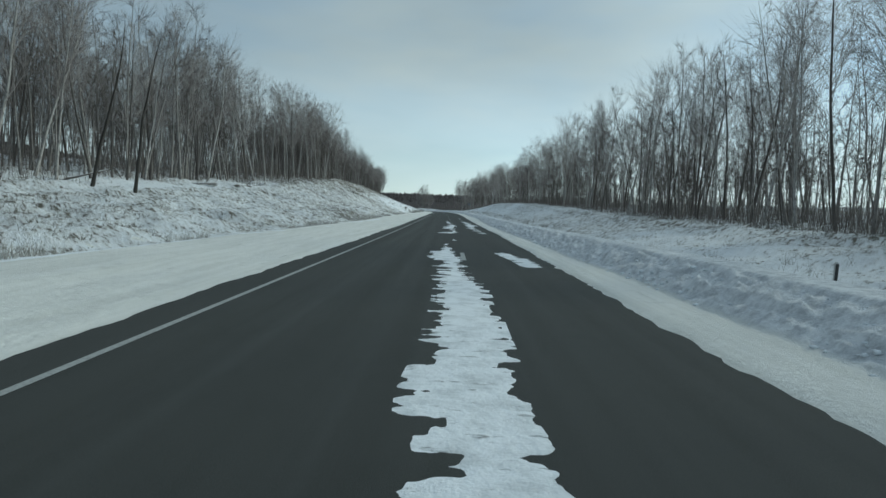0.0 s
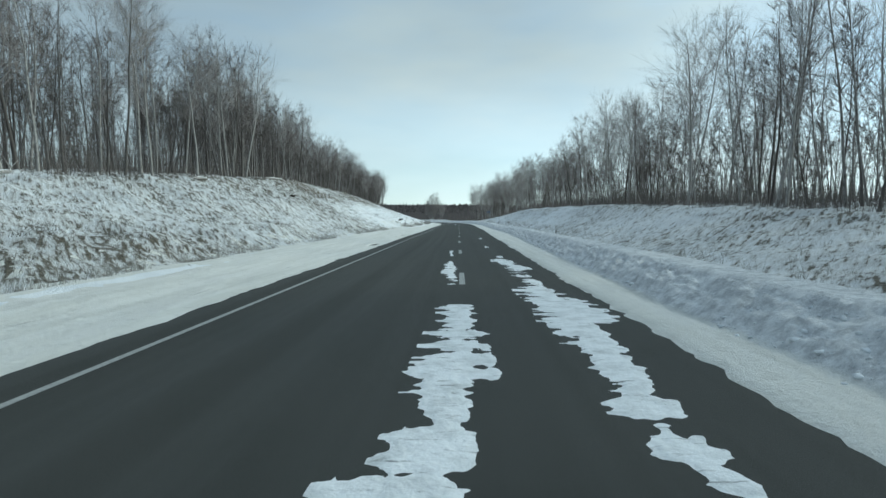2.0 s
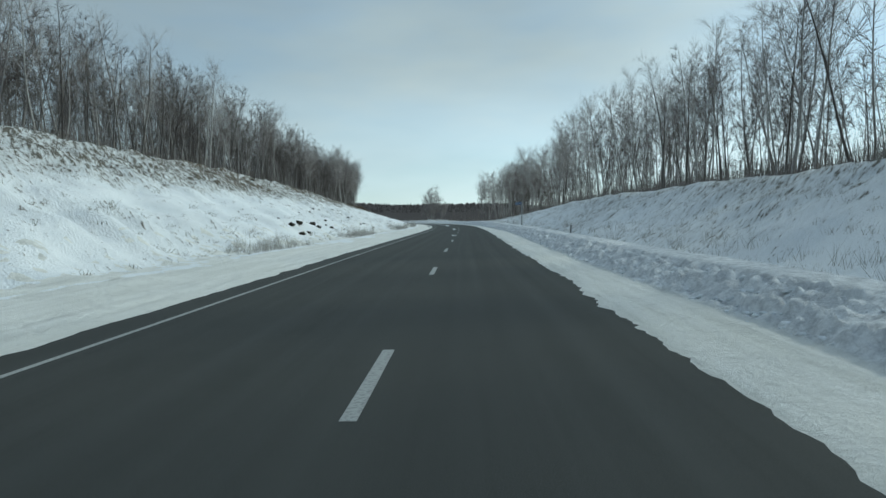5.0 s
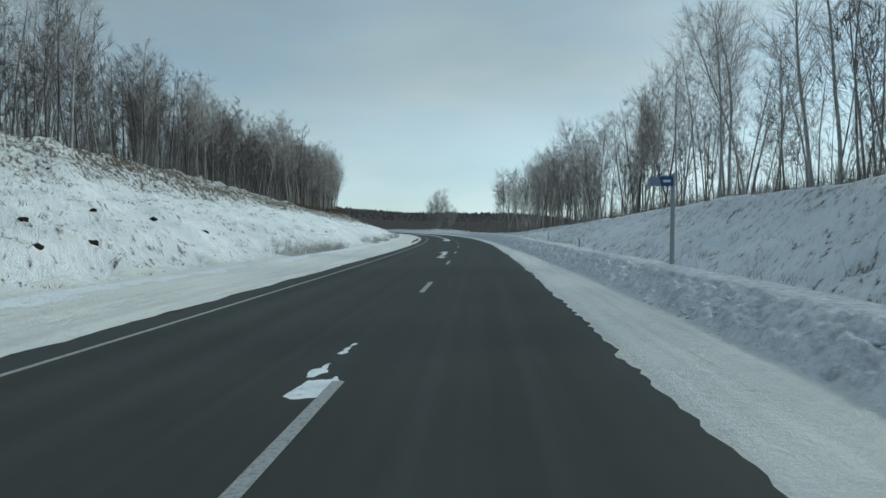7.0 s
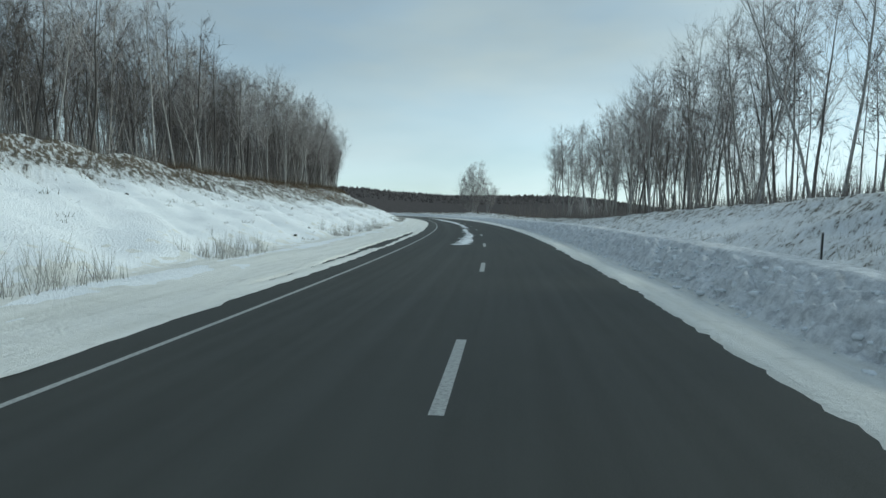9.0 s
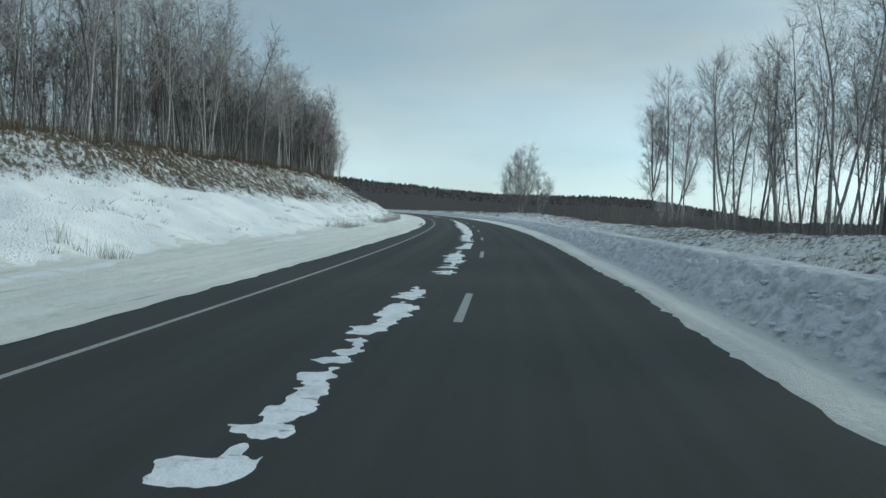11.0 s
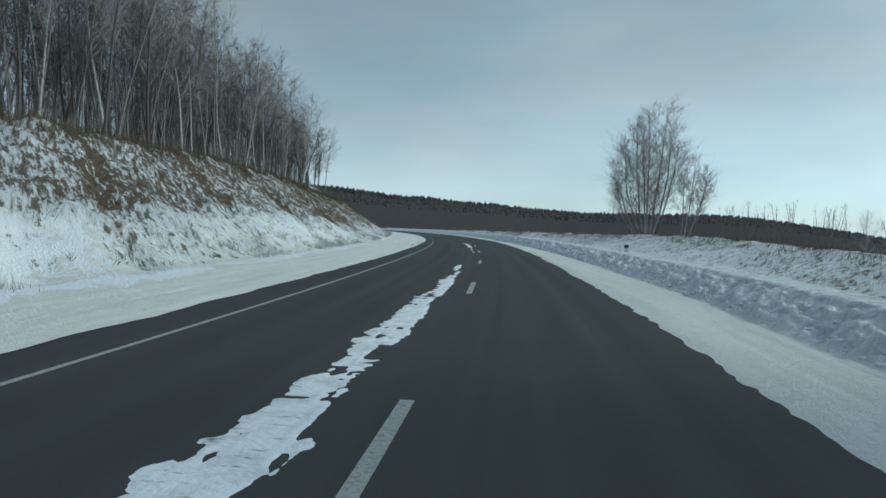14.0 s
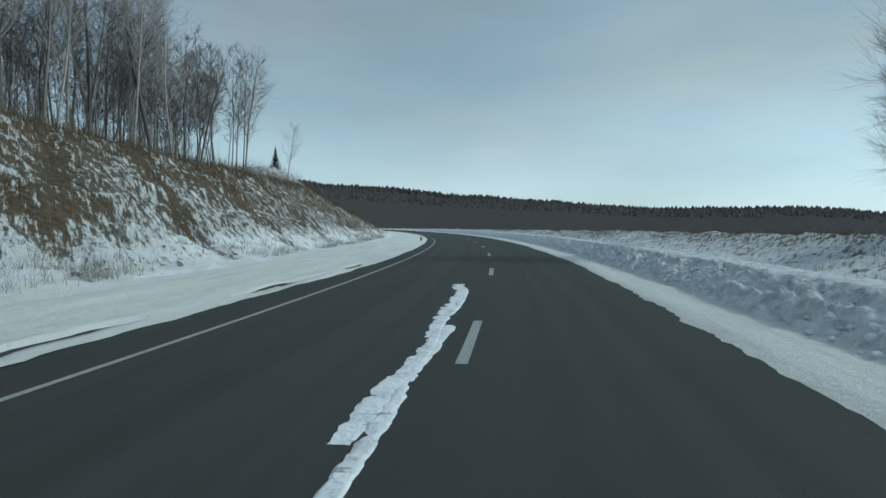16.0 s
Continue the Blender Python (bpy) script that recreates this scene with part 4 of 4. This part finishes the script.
# the clump of birches that stands alone past the end of the wood
x, y = -9.0, 393.7
s, u = 398.5, 20.4
z = float(height(s, u))
clump = special_tree([(0, 0, 14.2, 0.0, 0), (0.2, 0.2, 14.4, 0.12, 0.02), (-0.3, 0.1, 12.6, -0.2, 0.0), (-0.5, -0.1, 10.8, -0.42, 0.02), (0.4, -0.2, 12.4, 0.28, 0), (-0.7, 0.2, 9.2, -0.62, 0), (0.6, 0.3, 10.4, 0.46, 0.03), (-0.1, -0.4, 13.0, -0.08, 0.03), (-0.9, 0, 7.4, -0.85, 0)], 5, thick=0.0075, low=0.16, limbs=32, reach=0.27, sub=8, fine=8, steep=1.1, twig=0.010, upright=0.87)
stand("birch_clump", x + 0.1, y, z, clump, 1.03, 0, "lone many-stemmed bare birch clump on the open snowy verge", "tree")
clump = special_tree([(0, 0, 9.6, 0.2, 0), (0.3, 0.3, 8.8, 0.45, 0), (-0.3, 0, 8.0, 0.05, 0), (0.4, 0.1, 7.4, 0.62, 0)], 6, thick=0.007, low=0.25, limbs=26, reach=0.25, sub=7, fine=8, steep=1.2, twig=0.010, upright=0.9)
stand("birch_clump", x + 4.0, y + 2.5, z, clump, 1.0, 0, "low leaning bare birches beside the taller clump", "tree")
# the forked birch at the end of the right-hand wood, and its neighbours
x, y = 11.4, 330.5
z = float(height(336, 20.4))
forked = special_tree([(0, 0, 8.5, -0.34, 0), (-0.85, 0, 9.4, -0.12, 0, 4.4), (-0.85, 0, 9.8, 0.42, 0.05, 4.4), (-0.9, 0, 8.4, 0.12, -0.1, 4.2), (0.35, 0.2, 12.2, 0.8, 0.02)], 9, thick=0.0095, low=0.3, limbs=34, reach=0.25, sub=9, fine=9, steep=1.05, twig=0.008, upright=0.84)
stand("birch_tree", x, y, z, forked, 1.0, 0, "large forked birch with crooked dark limbs on the verge", "tree")
for k, (dx, dy, size) in enumerate(((6, -3, 0.85), (10, 2, 0.95), (14, -6, 1.05), (19, 3, 1.1), (23, -4, 1.15), (8, -14, 1.1), (13, -20, 1.15), (29, 6, 1.1), (17, -12, 1.0), (9, 8, 0.7), (16, 10, 0.8), (21, 14, 0.9), (26, 12, 1.0), (12, -2, 0.6), (20, -10, 1.0), (25, 2, 1.0), (31, -8, 1.1), (34, 0, 1.1))):
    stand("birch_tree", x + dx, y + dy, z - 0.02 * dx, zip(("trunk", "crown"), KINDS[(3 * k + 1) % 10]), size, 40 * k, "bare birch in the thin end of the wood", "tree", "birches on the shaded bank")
# two dark dead stems on the snowy shelf before the left wood
for dx, dy, tall, lean in ((-21.8, 42.5, 11.0, 0.06), (-26.0, 45.0, 12.0, 0.22)):
    trunk, crown = Wood(), Wood()
    birch(trunk, crown, rng, tall, lean=(lean, 0.0), thick=0.010, low=0.4, limbs=16, reach=0.2, sub=5, fine=5, steep=1.4, twig=0.010)
    stand("dead_birch", dx, dy, height(*road_place(dx, dy)), (("trunk", trunk.mesh("trunk", BARK_DARK)), ("crown", crown.mesh("crown", BRUSH))), 1.0, 0, "dark dead birch stem on the snowy shelf of the bank", "tree")
# young trees and shrubs out on the field past the wood, and the last trees on the left bank
for k, (px, py, top) in enumerate(((23.4, 412, 6.3), (25.8, 413, 4.8), (31.5, 415, 3.4), (29.0, 455, 6.0), (32.5, 453, 5.2), (34.0, 443, 4.6))):
    z = float(height(*road_place(px, py)))
    stand("birch_tree", px, py, z, zip(("trunk", "crown"), KINDS[(k * 2) % 10]), (top - z) / 14.0, 70 * k, "young bare birch on the far snowy field", "tree", "young birches on the field")
SHRUBS = []
for k in range(2):
    shoots = Wood()
    for m in range(14):
        birch(shoots, shoots, rng, rng.uniform(2.2, 4.6), (rng.normal(0, 0.5), rng.normal(0, 0.5), 0), rng.normal(0, 0.16, 2), 0.004, 0.35, 8, 0.12, 2, 4, 2.2, 4, 0.010, 5)
    SHRUBS.append(shoots.mesh("willow_shrub", BRUSH))
for k, (px, py) in enumerate(((0.4, 406.2), (2.4, 405.9), (4.2, 408.2), (6.0, 406.2), (8.0, 409.2), (9.6, 407.2), (11.5, 408.2), (14.0, 410.2))):
    shrub = new("willow_shrub", SHRUBS[k % 2])
    z = float(height(*road_place(px, py)))
    shrub.matrix_world = pose(px, py, z - 0.1, 0, 0, 60 * k) @ Matrix.Scale((4.9 + 0.7 * math.sin(2.1 * k) - z) / 4.2, 4)
    tagged(shrub, "bare upright willow shrub on the crest of the snowy verge", "shrub", "shrubs past the lone birches")
for k, (s, u, size) in enumerate(((409.5, -19.6, 0.95), (460, -22.6, 0.55))):
    px, py = on_road(s, u)
    stand("birch_tree", px, py, height(s, u), zip(("trunk", "crown"), KINDS[(k * 4 + 3) % 10]), size, 200, "solitary bare birch at the end of the bank", "tree")


def spruce(rng, tall):
    trunk, crown = Wood(), Wood()
    trunk.tube([(0, 0, 0), (0, 0, tall * 0.6), (0, 0, tall)], [0.07, 0.04, 0.01], 6)
    a, b, r = [], [], []
    for i in range(420):
        g = rng.uniform(0.06, 1.0)
        w = rng.uniform(0, 6.283)
        l = tall * 0.30 * (1.03 - g) * rng.uniform(0.5, 1.1)
        p = np.array([0, 0, tall * g])
        q = p + np.array([math.cos(w) * l, math.sin(w) * l, -0.18 * l + 0.05])
        a.append(p), b.append(q), r.append(0.05)
        for m in range(3):
            c = p + (q - p) * rng.uniform(0.3, 0.9)
            a.append(c), b.append(c + np.array([math.cos(w + rng.normal(0, 0.9)), math.sin(w + rng.normal(0, 0.9)), rng.normal(-0.1, 0.2)]) * l * 0.35), r.append(0.03)
    crown.twigs(a, b, np.array(r))
    return trunk.mesh("trunk", BARK), crown.mesh("crown", NEEDLES)


px, py = on_road(457.5, -23.6)
stand("spruce_tree", px, py, height(457.5, -23.6), zip(("trunk", "crown"), spruce(rng, 3.9)), 1.0, 0, "small dark green spruce at the end of the bank", "tree")

# earth clods and fallen wood on the left bank
def clod_mesh(g):
    bm = bmesh.new()
    bmesh.ops.create_icosphere(bm, subdivisions=2, radius=1.0)
    for w in bm.verts:
        w.co = w.co * g.uniform(0.4, 1.2)
        w.co.x, w.co.z = w.co.x * 1.25, w.co.z * 0.7
    me = bpy.data.meshes.new("earth_clod")
    bm.to_mesh(me)
    bm.free()
    me.materials.append(EARTH)
    return me


g = np.random.default_rng(31)
EARTH = plain_material("dark_earth", (0.018, 0.016, 0.014), (0.045, 0.038, 0.03), 0.95, 9)
LUMPS = [clod_mesh(g) for k in range(4)]
CLODS = [(165, -10.4, 0.36), (167, -10.4, 0.42), (165.5, -9.4, 0.3), (171, -10.5, 0.36), (170.5, -9.95, 0.3), (163, -9.2, 0.3), (182.5, -13.6, 0.3), (186.5, -14.2, 0.24), (178, -11.1, 0.2), (175.5, -10.0, 0.24), (175.5, -10.5, 0.16), (177, -9.3, 0.15), (188, -9.8, 0.2), (192.5, -22.2, 0.3), (198.5, -24.0, 0.3), (190.5, -9.9, 0.24), (199.5, -12.8, 0.26), (201, -11.1, 0.24), (196, -13.3, 0.2), (189.5, -11.3, 0.2), (109.5, -16.5, 0.35), (85.5, -12.2, 0.3), (105.5, -18.2, 0.22)]
CLODS += [(g.uniform(165, 262), -g.uniform(9, 20), g.uniform(0.08, 0.17)) for k in range(26)]
for k, (s, u, size) in enumerate(CLODS):
    x, y = on_road(s, u)
    clod = new("earth_clod", LUMPS[k % 4])
    clod.matrix_world = pose(float(x), float(y), float(height(s, u)) + 0.05 * size, 0, 0, 47.0 * k) @ Matrix.Scale(size * 0.7, 4)
    tagged(clod, "dark frozen clod of earth lying in the bank snow", "earth clod", "clods on the sunlit bank")


def fallen_log(s, u, long, turn, thick, tilt):
    x, y = on_road(s, u)
    log = new("fallen_log")
    log.matrix_world = pose(float(x), float(y), float(height(s, u)) + thick * 0.2, 0, 0, turn)
    wood, cap = Wood(), Wood()
    f = np.linspace(0, 1, 9)
    line = np.stack([(f - 0.5) * long, 0.12 * np.sin(5 * f + s), tilt * f], -1)
    wood.tube(line, thick * (1 - 0.5 * f) * np.r_[0.3, np.ones(7), 0.3], 8)
    for m in range(3):
        p = line[3 + 2 * m]
        wood.tube([p, p + np.array([0.3, 0.2 * (-1) ** m, 0.35]), p + np.array([0.6, 0.5 * (-1) ** m, 0.8])], [thick * 0.3, thick * 0.2, 0.01], 5)
    new("trunk", wood.mesh("trunk", BARK)).parent = log
    cap.tube(line[1:-1] + np.array([0, 0, thick * 0.6]), thick * 0.6 * (1 + 0.35 * np.sin(17 * f[1:-1] + s)) * (1 - 0.5 * f[1:-1]) * np.r_[0.2, np.ones(5), 0.2], 8)
    tagged(new("snow_cap", cap.mesh("snow_cap", PACKED)), "white snow lying along the log").parent = log
    tagged(log, "fallen birch trunk under snow at the edge of the wood", "fallen log", "fallen wood on the bank")


for s, u, long, turn, thick, tilt in ((58.5, -23.6, 3.2, 20, 0.13, 0.2), (63.5, -24.6, 2.6, 150, 0.12, 0.1), (66, -21.9, 3.6, 75, 0.15, 0.1), (76.5, -22.6, 3.0, 110, 0.12, 0.3), (95, -20.2, 3.2, 95, 0.13, 0.1), (121, -20.9, 5.0, 82, 0.13, 0.1), (131, -21.6, 4.2, 98, 0.11, 0.1), (47, -27.5, 4.0, 40, 0.08, 1.2), (52, -28.0, 3.6, 130, 0.08, 1.0)):
    fallen_log(s, u, long, turn, thick, tilt)

# ---- distance: wooded hills ----
SKYLINE = [(-180, 2.0), (-110, 3.0), (-60, 4.9), (-45, 5.0), (-38, 4.4), (-33, 3.75), (-28, 3.4), (-23, 2.9), (-17, 2.55), (-12, 2.25), (-8, 1.85), (-3, 1.75), (2, 1.75), (4.5, 1.85), (7, 1.6), (11, 1.1), (15, 0.3), (18, -0.1), (40, 0.1), (90, 1.0), (180, 2.0)]
CX, CY = 0.0, 291.0
ang = np.arange(-180, 180.01, 0.5)
ridge = lerp(ang, SKYLINE)
rows = []
for k, r in enumerate((520, 640, 800, 1000, 1200, 1500)):
    g = k / 4
    rr = r * (1 + 0.04 * vnoise(ang * 0.08, k, 70))
    top = 1.45 + 1200 * np.tan(np.radians(ridge - 0.32))
    z = (-16 + (top + 16) * min(g, 1.0) ** 1.3) * (1 if g <= 1 else 0.98) + 1.5 * fbm(ang * 0.35, k, 71, 2) * (0 < g <= 1)
    rows.append(np.stack([CX + rr * np.sin(np.radians(ang)), CY + rr * np.cos(np.radians(ang)), z - (20 if g > 1 else 0)], -1))
v = np.concatenate(rows)
m = len(ang)
i = np.arange(5)[:, None] * m + np.arange(m - 1)
f = np.stack([i, i + 1, i + m + 1, i + m], -1).reshape(-1, 4)
tagged(new("backdrop", fast_mesh("backdrop", v, f, HILL)), "low hills grey-brown with bare winter forest", "hills", kind="structure")
G = np.array(rows)
n = 14000
a, k = rng.uniform(110, 610, n), 4.0 - 1.3 * rng.random(n) ** 1.5
a0, k0 = a.astype(int), k.astype(int)
p = G[k0, a0] + (G[np.minimum(k0 + 1, 4), a0] - G[k0, a0]) * (k - k0)[:, None] + (G[k0, a0 + 1] - G[k0, a0]) * (a - a0)[:, None]


def cones(name, p, tall, wide, material, label):
    """Far trees as small ragged five-sided cones, in one mesh."""
    n = len(p)
    w = rng.uniform(0, 6.283, n)
    ring = [p + np.stack([np.cos(w + q) * wide * rng.uniform(0.6, 1.2, n), np.sin(w + q) * wide * rng.uniform(0.6, 1.2, n), 0.25 * tall * rng.random(n) - 1], -1) for q in 1.2566 * np.arange(5)]
    tip = p + np.stack([rng.normal(0, 0.3, n), rng.normal(0, 0.3, n), tall], -1)
    v = np.stack([*ring, tip], 1).reshape(-1, 3)
    i = np.arange(n)[:, None] * 6
    f = np.concatenate([i + np.array([[q, (q + 1) % 5, 5]]) for q in range(5)])
    return tagged(new(name, fast_mesh(name, v, f, material, True)), label, "forest", kind="stuff")


cones("hill_forest", p, rng.uniform(2.0, 5.5, n), rng.uniform(1.6, 3.6, n), HAZED_FAR_TREES, "bare grey-brown forest over the far hills, paled for haze")
n = 4200
a, k = rng.uniform(250, 500, n), rng.uniform(3.55, 4.0, n)
a0 = a.astype(int)
p = G[3, a0] + (G[4, a0] - G[3, a0]) * (k - 3)[:, None] + (G[3, a0 + 1] - G[3, a0]) * (a - a0)[:, None]
ok = fbm(a * 0.05, 0, 75, 3) > 0.12 - 0.35 * step(372, 400, a)
cones("hill_spruces", p[ok], (2.0 + 4.0 * rng.random(n) ** 2)[ok], rng.uniform(0.7, 1.3, n)[ok], FAR_SPRUCE, "dark spruces along the far ridge")
flat = [(-4000, -4000, -17), (4000, -4000, -17), (4000, 4000, -17), (-4000, 4000, -17)]
me = fast_mesh("valley_floor", flat, [(0, 1, 2, 3)], PACKED)
tagged(new("valley_floor", me), "snow-covered valley floor below the hills", "ground", kind="structure")


# ---- roadside posts and sign ----
def box(bm, size, centre, bevel=0.004):
    made = bmesh.ops.create_cube(bm, size=1.0, matrix=Matrix.Translation(centre) @ Matrix.Diagonal((*size, 1)))
    if bevel:
        edges = {e for q in made["verts"] for e in q.link_edges}
        bmesh.ops.bevel(bm, geom=list(edges), offset=bevel, segments=2, affect="EDGES")


def part(name, bm, material, parent, label=""):
    me = bpy.data.meshes.new(name)
    bm.to_mesh(me)
    bm.free()
    me.materials.append(material)
    ob = new(name, me)
    ob.parent = parent
    return tagged(ob, label)


def delineator(s, u, z, turn, tall):
    x, y = on_road(s, u)
    post = new("delineator_post")
    post.matrix_world = pose(float(x), float(y), z, 2, 1, turn)
    bm = bmesh.new()
    box(bm, (0.065, 0.05, tall + 0.3), (0, 0, tall / 2 - 0.15), 0.012)
    part("body", bm, POST_WHITE, post)
    bm = bmesh.new()
    box(bm, (0.052, 0.012, tall - 0.06), (0.0, -0.028, tall / 2), 0.003)
    part("face", bm, POST_DARK, post, "black front face")
    return tagged(post, "dark roadside delineator post stuck in the ploughed snow", "post", "delineator posts")


for s, u, base, tall in ((10.0, 6.1, 0.33, 0.43), (86.5, 6.2, 0.2, 0.55), (158.5, 6.5, 0.46, 0.55), (210.5, 7.4, 0.4, 0.6), (237.0, 9.1, 0.33, 0.8)):
    delineator(s, u, base, -4.0, tall)
x, y = on_road(361.0, 7.1)
post = new("marker_post")
post.matrix_world = pose(float(x), float(y), 0.2, 0, 0, 15)
bm = bmesh.new()
box(bm, (0.13, 0.10, 0.55), (0, 0, 0.22), 0.015)
part("body", bm, POST_WHITE, post)
bm = bmesh.new()
box(bm, (0.19, 0.14, 0.17), (0, 0, 0.55), 0.02)
part("cap", bm, POST_DARK, post, "black square cap")
tagged(post, "short white marker post with a black cap in the snow", "post")

x, y = on_road(190.0, 6.6)
sign = new("road_sign")
sign.matrix_world = pose(float(x), float(y), 0.2, 0, 0, 2)
bm = bmesh.new()
bmesh.ops.create_cone(bm, cap_ends=True, segments=16, radius1=0.06, radius2=0.06, depth=3.2, matrix=Matrix.Translation((0, 0, 1.28)))
part("pole", bm, STEEL, sign, "grey steel pole")
bm = bmesh.new()
box(bm, (0.35, 0.02, 0.27), (-0.20, -0.075, 2.68), 0.006)
panel = part("panel", bm, SIGN_BLUE, sign, "small dull blue panel")
bm = bmesh.new()
box(bm, (0.2, 0.004, 0.06), (-0.20, -0.088, 2.68), 0.0)
part("lettering", bm, WHITE, panel, "pale bar of unreadable figures")
bm = bmesh.new()
box(bm, (0.26, 0.02, 0.24), (-0.53, -0.078, 2.66), 0.006)
part("panel", bm, SIGN_PALE, sign, "paler faded blue panel")
bm = bmesh.new()
box(bm, (0.72, 0.03, 0.03), (-0.33, -0.045, 2.68), 0.004)
part("bracket", bm, STEEL, sign)
for zc in (2.58, 2.78):
    bm = bmesh.new()
    box(bm, (0.16, 0.14, 0.03), (0, 0, zc), 0.004)
    part("clamp", bm, STEEL, sign)
tagged(sign, "small blue roadside sign on a grey steel pole", "road sign")
